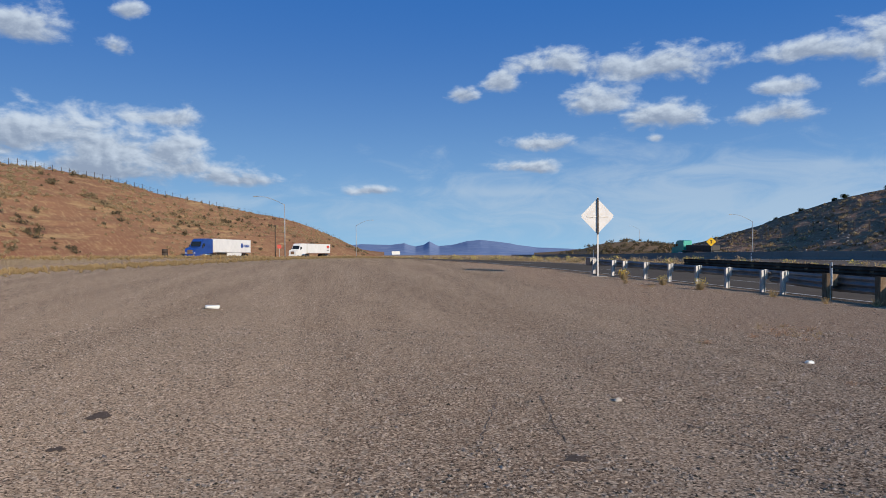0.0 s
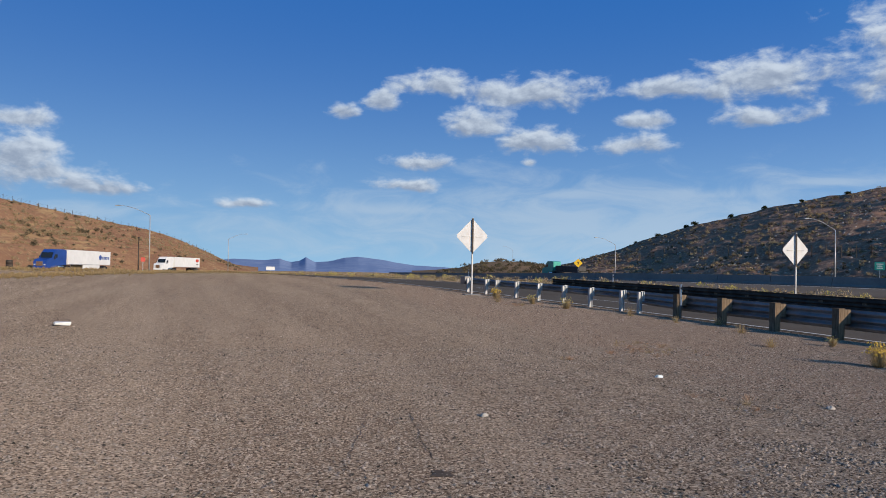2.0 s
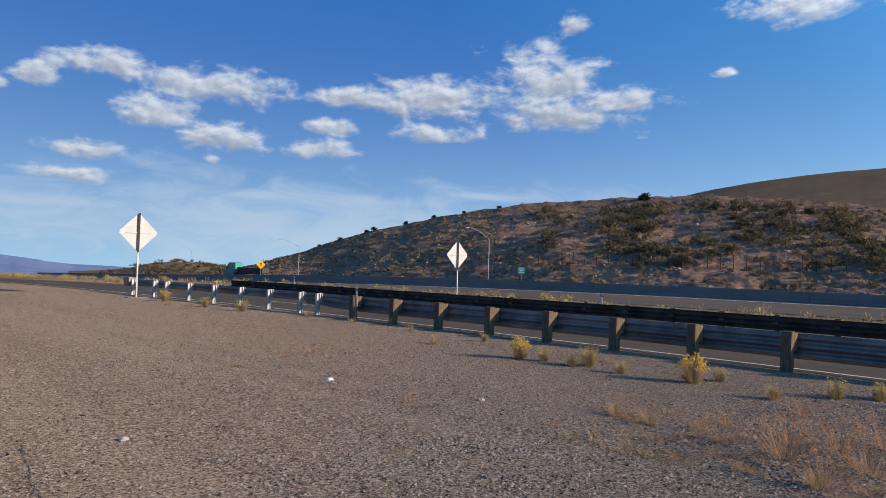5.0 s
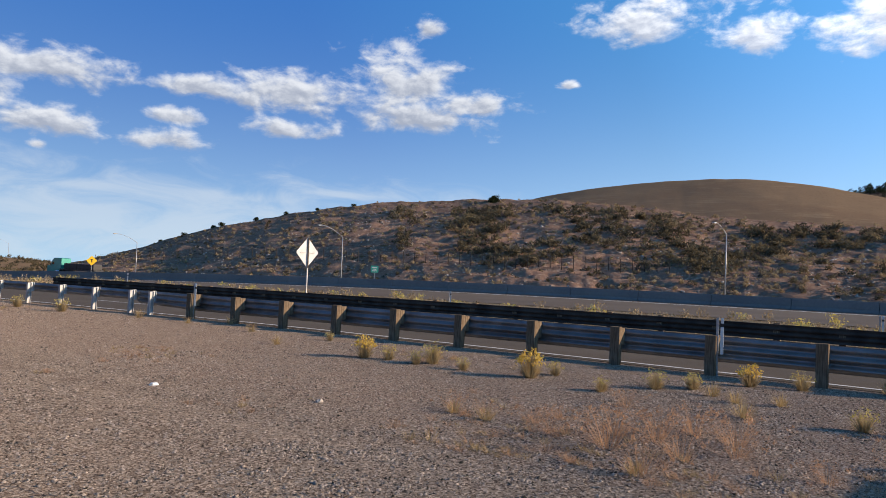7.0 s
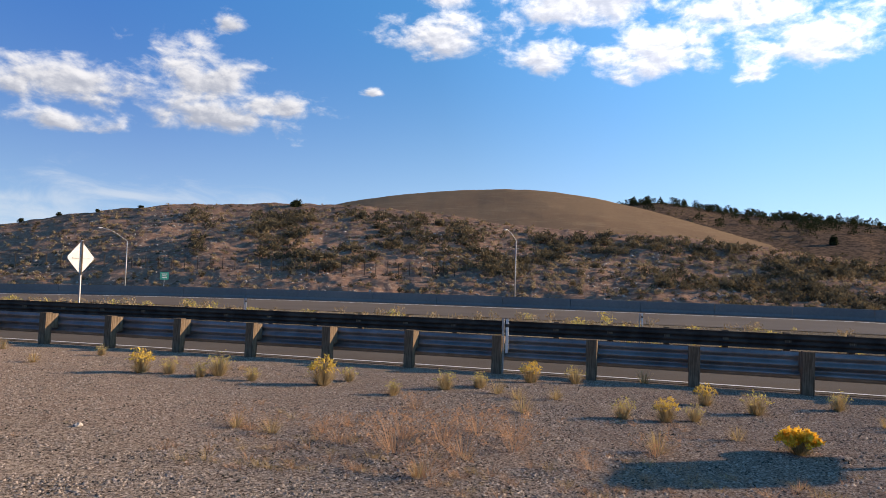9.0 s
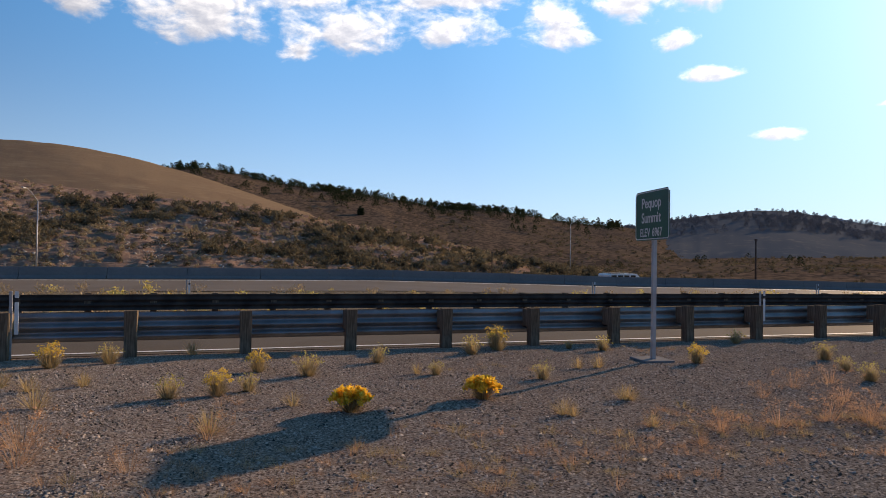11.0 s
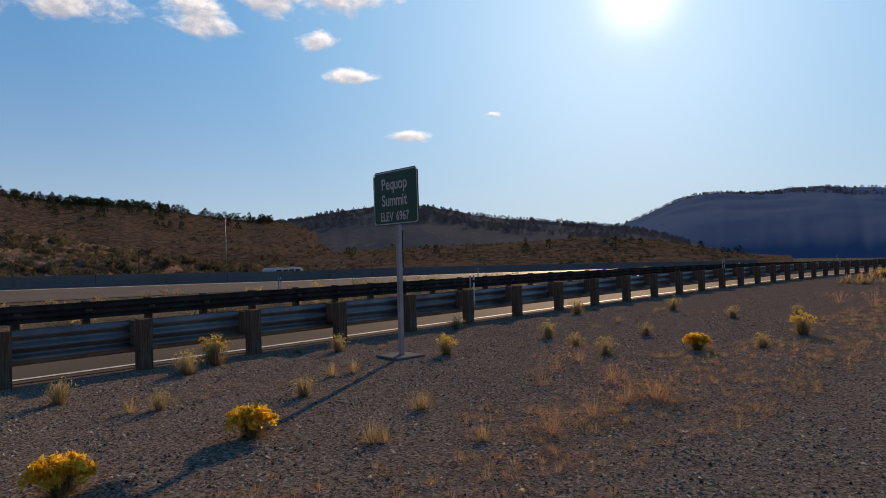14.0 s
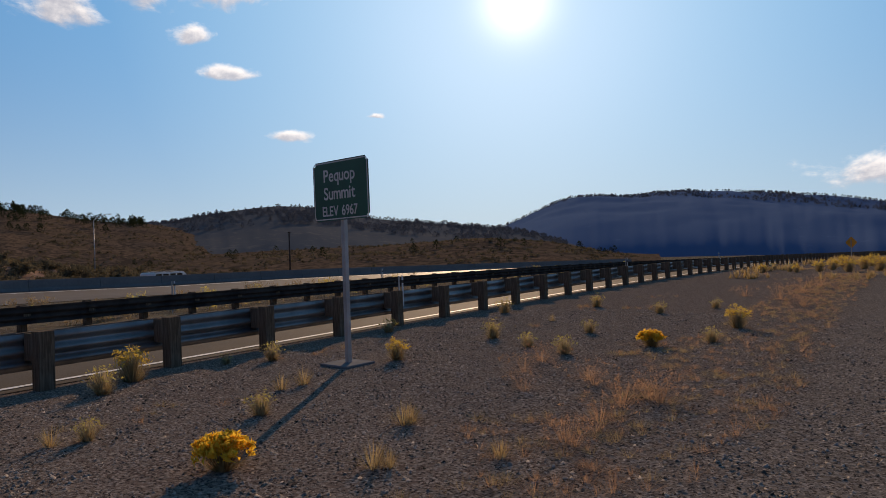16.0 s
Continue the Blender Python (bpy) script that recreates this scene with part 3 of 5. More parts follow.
# ---- guard rails ----


def rail_section(t):
    """Depth and height of a corrugated beam; t = 0: three waves, t = 1: two waves."""
    top, low, waves = 0.745 + 0.01 * t, 0.235 + 0.2 * t, 3 if t < 0.5 else 2
    out = []
    for i in range(25):
        f = i / 24
        deep = 0.041 if t >= 0.5 or f > 1 / 3 else 0.016
        out.append((deep * (1 - math.cos(2 * math.pi * waves * f)), top + (low - top) * f))
    return out


def beam(parent, y0, y1, d, flip, t0=0.0, t1=0.0, mat=None):
    """One length of corrugated steel beam along the road."""
    rows, verts = np.linspace(y0, y1, 4), []
    for side in (0.0, 0.004):
        for i, y in enumerate(rows):
            t = t0 + (t1 - t0) * i / 3
            for dep, z in rail_section(t):
                x = edge(y) + d + (dep + side) * flip
                verts.append((x, y, ground_z(edge(y) + d, y) + z))
    n, size = 25, 4 * 25
    faces = []
    for s in (0, 1):
        for i in range(3):
            for j in range(n - 1):
                a = s * size + i * n + j
                faces.append((a, a + 1, a + n + 1, a + n))
    for i in range(3):
        for j in (0, n - 1):
            a = i * n + j
            faces.append((a, a + n, a + n + size, a + size))
    return mesh_object("beam", verts, faces, mat or STEEL, parent, smooth=True)


def wood_post():
    bm = box(bmesh.new(), (0.2, 0.2, 1.05), (0, 0, 0.255), 0.008)
    return bm


def wood_block():
    return box(bmesh.new(), (0.2, 0.2, 0.36), (0.2, 0, 0.57), 0.006)


def steel_post():
    bm = bmesh.new()
    box(bm, (0.012, 0.10, 1.0), (-0.07, 0, 0.25))
    box(bm, (0.012, 0.10, 1.0), (0.07, 0, 0.25))
    box(bm, (0.14, 0.008, 1.0), (0, 0, 0.25))
    return bm


def steel_block():
    bm = bmesh.new()
    box(bm, (0.012, 0.10, 0.34), (0.17, 0, 0.6))
    box(bm, (0.11, 0.008, 0.34), (0.12, 0, 0.6))
    return bm


rail = empty("guardrail", pose(0, 0, 0), "galvanised corrugated steel guardrail on weathered wooden posts", "guardrail", "highway guardrails")
POST_Y = [20.65 - 1.852 * i if i < 11 else 20.65 - 1.852 * 10 - 1.873 * (i - 10) for i in range(110)]
post_mesh, block_mesh = None, None
for i, y in enumerate(POST_Y):
    m = beside(y, -0.5) @ pose(0, 0, random.uniform(-0.015, 0.015), random.uniform(-0.8, 0.8), random.uniform(-0.8, 0.8), random.uniform(-2, 2))
    if post_mesh is None:
        p = part("post", wood_post(), WOOD, rail)
        b = part("block", wood_block(), WOOD, p)
        post_mesh, block_mesh = p.data, b.data
    else:
        p, b = new("post", post_mesh), new("block", block_mesh)
        p.parent, b.parent = rail, p
    p.matrix_basis = m
for a, b in zip(POST_Y[::2], POST_Y[2::2]):
    beam(rail, b, a + 0.15, -0.12, -1)
STEEL_Y = [22.5, 23.45, 25.3, 27.1, 28.95, 30.8, 32.6, 33.6, 35.5]
for y in STEEL_Y:
    p = part("steel_post", steel_post(), STEEL_PALE, rail, "pale galvanised steel post")
    part("steel_block", steel_block(), STEEL_PALE, p)
    p.matrix_basis = beside(y, -0.48)
beam(rail, 20.55, 23.45, -0.18, -1, 0.0, 0.49)
for a, b in zip([23.4, 27.1, 30.8, 33.6], [27.2, 30.9, 33.7, 36.2]):
    beam(rail, a, b, -0.2, -1, 1.0, 1.0)
part("end_terminal", box(bmesh.new(), (0.36, 0.5, 0.42), (0, 0, 0.62), 0.02), STEEL, rail, "boxy steel end terminal").matrix_basis = beside(36.3, -0.24)

rail_far = empty("guardrail", pose(0, 0, 0), "steel guardrail along the median edge, backlit shade painted into its beams", "guardrail", "highway guardrails")
far_y = [46 - 1.87 * i for i in range(125)]
for y in far_y:
    p, b = new("post", post_mesh), new("block", block_mesh)
    p.parent, b.parent = rail_far, p
    p.matrix_basis = beside(y, 11.35) @ pose(0, 0, 0, 0, 0, 180 + random.uniform(-2, 2))
# shaded side of the beams is painted, darker than the near rail's steel
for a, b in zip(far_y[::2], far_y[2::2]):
    beam(rail_far, b, a + 0.15, 11.0, 1, mat=RUST_AND_SHADE)

# ---- delineators and markers ----


def delineator(m, high=1.12, label="white flexible delineator with a steel upright beside the guardrail"):
    t = empty("delineator", m, label, "road marker", "delineators")
    part("upright", box(bmesh.new(), (0.012, 0.05, high), (0.03, 0.05, high / 2), 0.003), STEEL_PALE, t, "thin steel upright")
    part("blade", box(bmesh.new(), (0.008, 0.06, 0.7), (0, -0.04, high - 0.35), 0.003), SIGN_WHITE, t, "white plastic blade")
    part("cap", box(bmesh.new(), (0.012, 0.062, 0.07), (0, -0.04, high - 0.14), 0.003), BLACK, t, "dark reflector cap")
    return t


for i in (0, 8, 16, 24, 32):
    delineator(beside(POST_Y[i] - 0.16, -0.52))
for y, d in ((43, 13), (22, 12.6), (6, 12.7), (-10, 12.6), (-22, 12.6), (60, 13), (40, 53.2), (12, 53.2)):
    delineator(beside(y, d), 1.2, "short white delineator in the dry median")

# ---- concrete barrier ----
barrier = empty("concrete_barrier", pose(0, 0, 0), "long grey concrete highway barrier in shade", "barrier")
outline = [(-0.3, 0), (-0.3, 0.08), (-0.19, 0.3), (-0.11, 1.0), (0.11, 1.0), (0.19, 0.3), (0.3, 0.08), (0.3, 0)]
for y in np.arange(-150, 150, 6.1):
    bm = bmesh.new()
    rings = []
    for yy in (y + 0.02, y + 3.05, y + 6.08):
        x = edge(yy) + 52.2
        z = ground_z(x, yy)
        rings.append([bm.verts.new((x + a, yy, z + h)) for a, h in outline])
    for p, q in zip(rings, rings[1:]):
        for k in range(8):
            bm.faces.new((p[k], p[(k + 1) % 8], q[(k + 1) % 8], q[k]))
    bm.faces.new(rings[0])
    bm.faces.new(rings[-1])
    part("barrier_section", bm, CONCRETE, barrier)

# ---- signs ----


def diamond_back(m, tip, label):
    """A warning sign seen from behind: bare sheet, brace, post, footing."""
    t = empty("road_sign", m, label, "road sign", "diamond warning signs")
    part("post", box(bmesh.new(), (0.065, 0.065, tip + 0.35), (0, -0.04, tip / 2 - 0.15), 0.004), STEEL_PALE, t, "square steel post")
    # darker strip over the post, as tall as the panel
    part("dark_strip", box(bmesh.new(), (0.075, 0.02, 1.72), (0, -0.083, tip - 0.86), 0.004), RUST_AND_SHADE, t, "dark strip along the post")
    bm = box(bmesh.new(), (1.2, 0.006, 1.2), (0, 0, 0))
    bmesh.ops.bevel(bm, geom=[e for e in bm.edges if abs((e.verts[0].co - e.verts[1].co).y) > 0.004], offset=0.06, segments=4, affect="EDGES")
    bmesh.ops.transform(bm, matrix=pose(0, 0.0, tip - 0.86, 0, 45, 0), verts=bm.verts)
    part("panel", bm, ALUMINIUM, t, "bare aluminium back of the panel")
    part("brace", box(bmesh.new(), (1.05, 0.03, 0.045), (0, -0.02, tip - 0.88), 0.004), STEEL_PALE, t)
    part("footing", box(bmesh.new(), (0.8, 0.5, 0.08), (0, 0, 0.0), 0.015), CONCRETE, t, "small concrete footing")
    return t


diamond_back(pose(4.65, 32.2, ground_z(4.65, 32.2), 0, 0, 12), 3.72, "white back of a diamond warning sign on a steel post")
diamond_back(pose(21.7, 32.75, ground_z(21.7, 32.75), 0, 0, 10), 3.75, "white back of a diamond warning sign in the median")


def rounded_plate(w, h, thick, r, m):
    bm = box(bmesh.new(), (w, thick, h), (0, 0, 0))
    bmesh.ops.bevel(bm, geom=[e for e in bm.edges if abs((e.verts[0].co - e.verts[1].co).y) > thick * 0.6], offset=r, segments=5, affect="EDGES")
    bmesh.ops.transform(bm, matrix=m, verts=bm.verts)
    return bm


def border(w, h, band, thick, r, m):
    """A raised frame line round a plate."""
    def loop(w, h, r):
        out = []
        for cx, cz, a0 in ((w / 2 - r, h / 2 - r, 0), (-w / 2 + r, h / 2 - r, 90), (-w / 2 + r, -h / 2 + r, 180), (w / 2 - r, -h / 2 + r, 270)):
            out += [(cx + r * math.cos(radians(a0 + k * 18)), cz + r * math.sin(radians(a0 + k * 18))) for k in range(6)]
        return out

    bm = bmesh.new()
    rings = [[bm.verts.new((x, y, z)) for x, z in loop(w - s, h - s, r - s / 2)] for s, y in ((0, 0), (0, thick), (band * 2, thick), (band * 2, 0))]
    for p, q in zip(rings, rings[1:] + rings[:1]):
        for k in range(24):
            bm.faces.new((p[k], p[(k + 1) % 24], q[(k + 1) % 24], q[k]))
    bmesh.ops.transform(bm, matrix=m, verts=bm.verts)
    return bm


def lettering(words, size, length, m, mat, parent):
    """Raised letters in the built-in font, set to a line of the given length, facing +y of m, each one a part."""
    gap, made = 0.03 * size, []
    for ch in words:
        if ch == " ":
            made.append((None, 0.0, 0.34 * size))
            continue
        cu = bpy.data.curves.new("letter", "FONT")
        cu.body, cu.size, cu.extrude, cu.offset = ch, size, 0.0015, size * 0.012
        tmp = bpy.data.objects.new("letter", cu)
        me = bpy.data.meshes.new_from_object(tmp)
        bpy.data.objects.remove(tmp)
        xs = [v.co.x for v in me.vertices]
        made.append((me, min(xs), max(xs) - min(xs)))
    total = sum(w + gap * 2 for _, _, w in made)
    at, wide = -total / 2, length / total
    for me, x0, w in made:
        if me is not None:
            me.transform(m @ pose(0, 0, 0, 90, 0, 180) @ Matrix.Diagonal((wide, 1, 1, 1)) @ Matrix.Translation((at - x0 + gap, 0, 0)))
            me.materials.clear()
            me.materials.append(mat)
            new("letter", me).parent = parent
        at += w + gap * 2


summit = empty("road_sign", pose(12.94, -4.9, ground_z(12.94, -4.9), 0, 0, 4), "green summit elevation sign with white letters on a steel post", "road sign")
part("post", box(bmesh.new(), (0.07, 0.07, 3.0), (0, -0.05, 1.42), 0.005), STEEL_PALE, summit, "galvanised square post")
plate = part("panel", rounded_plate(1.18, 0.87, 0.008, 0.06, pose(0, 0.0, 2.52, 0, 0.6, 0)), SIGN_GREEN, summit, "green reflective panel")
part("border", border(1.15, 0.84, 0.016, 0.003, 0.055, pose(0, 0.0045, 2.52, 0, 0.6, 0)), SIGN_WHITE, plate, "white border line")
lettering("Pequop", 0.255, 0.68, pose(0.02, 0.006, 2.655, 0, 0.6, 0), SIGN_WHITE, plate)
lettering("Summit", 0.255, 0.68, pose(0.02, 0.006, 2.395, 0, 0.6, 0), SIGN_WHITE, plate)
lettering("ELEV 6967", 0.205, 0.76, pose(0.02, 0.006, 2.155, 0, 0.6, 0), SIGN_WHITE, plate)
part("brace", box(bmesh.new(), (1.05, 0.03, 0.05), (0, -0.02, 2.72), 0.004), STEEL_PALE, summit)
part("brace", box(bmesh.new(), (1.05, 0.03, 0.05), (0, -0.02, 2.30), 0.004), STEEL_PALE, summit)
part("footing", box(bmesh.new(), (0.56, 0.56, 0.10), (0, -0.03, -0.015), 0.015), CONCRETE, summit, "square concrete footing")


def polar(az, r):
    x, y = math.sin(radians(az)) * r + 0.7, math.cos(radians(az)) * r
    return x, y, ground_z(x, y)


# yellow warning diamond far along the road
x, y, z = polar(16.8, 130)
z = 1.8 - 130 * math.tan(radians(0.38)) - 2.6
warn = empty("road_sign", pose(x, y, z, 0, 0, -17), "yellow diamond warning sign beyond the barrier", "road sign", "diamond warning signs")
part("post", box(bmesh.new(), (0.07, 0.07, 4.6), (0, 0.05, 1.0), 0.004), STEEL_PALE, warn)
bm = rounded_plate(1.2, 1.2, 0.008, 0.07, pose(0, 0, 2.6, 0, 45, 0))
warn_plate = part("panel", bm, SIGN_YELLOW, warn)
part("symbol", box(box(bmesh.new(), (0.16, 0.004, 0.5), (0, -0.007, 2.55)), (0.4, 0.004, 0.14), (0, -0.007, 2.78)), BLACK, warn_plate, "black symbol bars")
# orange warning diamond down the lot's edge
x, y = 5.12 + 0.225 * 85, 1.12 - 0.974 * 85
z = ground_z(x, y)
ahead = empty("road_sign", pose(x, y, z, 0, 0, 167 + 180), "orange diamond warning sign down the road's edge", "road sign", "diamond warning signs")
part("post", box(bmesh.new(), (0.07, 0.07, 1.5 - z), (0, 0.05, (1.5 - z) / 2 - 0.2), 0.004), STEEL_PALE, ahead)
part("panel", rounded_plate(0.9, 0.9, 0.008, 0.06, pose(0, 0, 1.0 - z, 0, 45, 0)), material("sign_orange", plain((0.75, 0.30, 0.02), 0.1, 2.0), 0.5), ahead)
# small green sign
x, y, z = polar(38.4, 112)
small = empty("road_sign", pose(x, y, z, 0, 0, -38), "small green road sign behind the barrier", "road sign")
up = 1.8 - 112 * math.tan(radians(0.2)) - z
part("post", box(bmesh.new(), (0.07, 0.07, up + 0.6), (0, 0.05, (up + 0.6) / 2 - 0.3), 0.004), STEEL_PALE, small)
small_plate = part("panel", rounded_plate(1.25, 1.15, 0.01, 0.07, pose(0, 0, up, 0, 0, 0)), material("teal_sign_face", plain((0.02, 0.26, 0.20), 0.1), 0.5), small)
for k, w in ((0.28, 0.8), (0.0, 0.6), (-0.28, 0.75)):
    part("bar", box(bmesh.new(), (w, 0.004, 0.12), (0, -0.009, up + k)), SIGN_WHITE, small_plate)

# ---- street lamps ----


def street_lamp(x, y, z, arm, rise, pole=9.4, turn=180.0, label="tall grey steel street lamp with a curved arm"):
    t = empty("street_lamp", pose(x, y, z, 0, 0, turn), label, "street lamp", "highway lamps")
    part("pole", tube(bmesh.new(), (0, 0, -0.3), (0, 0, pole), 0.11, 0.065, 12), STEEL_PALE, t, smooth=True)
    part("base", tube(bmesh.new(), (0, 0, -0.3), (0, 0, 0.35), 0.24, 0.2, 12), CONCRETE, t, "concrete lamp base")
    bm, last = bmesh.new(), Vector((0, 0, pole))
    for k in range(1, 9):
        f = k / 8
        nxt = Vector((arm * f, 0, pole + rise * math.sin(f * math.pi / 2)))
        tube(bm, last, nxt, 0.06 - 0.003 * k, 0.057 - 0.003 * k, 8)
        last = nxt
    part("arm", bm, STEEL_PALE, t, smooth=True)
    head = box(bmesh.new(), (0.75, 0.3, 0.14), (arm + 0.3, 0, pole + rise), 0.05)
    h = part("lamp_head", head, STEEL_PALE, t, "flat lamp head")
    part("lens", box(bmesh.new(), (0.4, 0.22, 0.04), (arm + 0.35, 0, pole + rise - 0.08), 0.01), SIGN_WHITE, h)
    return t


def lamp_at(az, r, top, arm=4.3, rise=1.7, turn=180.0):
    x, y, z = polar(az, r)
    eye = 1.8
    street_lamp(x, y, z, arm, rise, eye + r * math.tan(radians(top)) - z, turn)


lamp_at(-18.0, 120, 2.83, 4.8, 1.5)
lamp_at(35.65, 128, 2.36, 4.8, 1.9)
lamp_at(66.73, 102, 3.57, 3.6, 1.4)
lamp_at(19.85, 176, 1.15, 4.8, 1.8)
lamp_at(11.55, 330, 0.61, 4.3, 1.8)
lamp_at(-12.0, 190, 1.1, 4.3, 1.5, 0.0)
lamp_at(107.9, 150, 2.95, 2.5, 1.2, -115.0)


def mast(az, r, top, low=0.0, thick=0.09):
    x, y, z = polar(az, r)
    z += low
    t = empty("utility_pole", pose(x, y, z), "slim dark utility pole beside the highway", "pole", "utility poles")
    high = 1.7 + r * math.tan(radians(top)) - z
    part("shaft", tube(bmesh.new(), (0, 0, -0.5), (0, 0, high), thick * 1.2, thick * 0.8, 8), RUST_AND_SHADE, t, smooth=True)
    part("cap", tube(bmesh.new(), (0, 0, high), (0, 0, high + 0.25), thick * 1.9, thick * 1.6, 8), RUST_AND_SHADE, t)


mast(121.9, 140, 1.75, thick=0.16)
mast(101.4, 110, 0.51)
mast(-18.74, 128, 1.08, thick=0.11)


def plate_sign(az, r, el, w, h, mat, label):
    x, y, z = polar(az, r)
    up = 1.84 + r * math.tan(radians(el)) - z
    t = empty("road_sign", pose(x, y, z, 0, 0, -az), label, "road sign")
    part("post", box(bmesh.new(), (0.08, 0.08, up + h / 2), (0, 0.06, (up + h / 2) / 2), 0.004), STEEL_PALE, t)
    part("panel", rounded_plate(w, h, 0.012, 0.06, pose(0, 0, up)), mat, t)


SIGN_RED = material("sign_red", plain((0.50, 0.05, 0.03), 0.15), 0.5)
plate_sign(-18.4, 134, -0.62, 0.75, 0.75, SIGN_RED, "small faded red road sign by the slope")
plate_sign(-14.35, 185, -0.68, 0.7, 0.7, SIGN_RED, "small red and white sign below the slope")
plate_sign(-8.7, 180, -1.22, 2.2, 0.9, SIGN_WHITE, "white roadside board at the lot's far end")

# ---- vehicles ----


def wheel(parent, x, y, r=0.5, wide=0.28):
    t = part("wheel", tube(bmesh.new(), (x, y - wide / 2, r), (x, y + wide / 2, r), r, None, 20), RUBBER, parent, "black tyre", True)
    side = 1 if y > 0 else -1
    part("rim", tube(bmesh.new(), (x, y + side * wide * 0.35, r), (x, y + side * (wide / 2 + 0.02), r), r * 0.56, r * 0.5, 14), CHROME, t)
    return t


def tractor(t, paint, x):
    """The tractor unit of a lorry; x is its front."""
    prof = [(x - 6.6, 1.05), (x - 6.6, 3.95), (x - 5.2, 4.08), (x - 3.1, 4.0), (x - 2.45, 3.45), (x - 1.85, 2.3), (x - 0.3, 2.08), (x, 1.7), (x, 0.75), (x - 0.2, 0.45), (x - 3.4, 0.45), (x - 3.4, 1.05)]
    bm = prism(bmesh.new(), prof, -1.22, 1.22)
    bmesh.ops.bevel(bm, geom=[e for e in bm.edges if abs(e.verts[0].co.y - e.verts[1].co.y) < 0.01], offset=0.09, segments=2, affect="EDGES")
    cab = part("cab", bm, paint, t)
    part("windscreen", prism(bmesh.new(), [(x - 2.42, 3.38), (x - 1.9, 2.38), (x - 1.83, 2.40), (x - 2.36, 3.42)], -1.05, 1.05), GLASS_DARK, cab)
    for s in (-1, 1):
        part("side_window", box(bmesh.new(), (0.95, 0.02, 0.62), (x - 3.0, s * 1.235, 2.75), 0.006), GLASS_DARK, cab)
        part("headlight", box(bmesh.new(), (0.12, 0.36, 0.2), (x - 0.05, s * 0.92, 1.1), 0.03), SIGN_WHITE, cab)
        m = part("mirror", box(bmesh.new(), (0.16, 0.2, 0.6), (x - 2.3, s * 1.45, 2.45), 0.03), BLACK, cab)
        part("fuel_tank", tube(bmesh.new(), (x - 5.6, s * 0.98, 0.75), (x - 3.9, s * 0.98, 0.75), 0.32, None, 14), CHROME, t, smooth=True)
        part("step", box(bmesh.new(), (0.7, 0.25, 0.25), (x - 3.35, s * 1.0, 0.5), 0.02), CHROME, t)
        wheel(t, x - 1.35, s * 1.05)
        for k in (6.2, 7.5):
            wheel(t, x - k, s * 0.98, 0.5, 0.55)
    part("grille", box(bmesh.new(), (0.08, 1.2, 0.85), (x + 0.01, 0, 1.3), 0.03), CHROME, cab)
    part("bumper", box(bmesh.new(), (0.3, 2.4, 0.36), (x - 0.02, 0, 0.55), 0.05), paint, cab)
    part("chassis", box(bmesh.new(), (6.0, 0.9, 0.28), (x - 6.0, 0, 0.92), 0.02), BLACK, t)


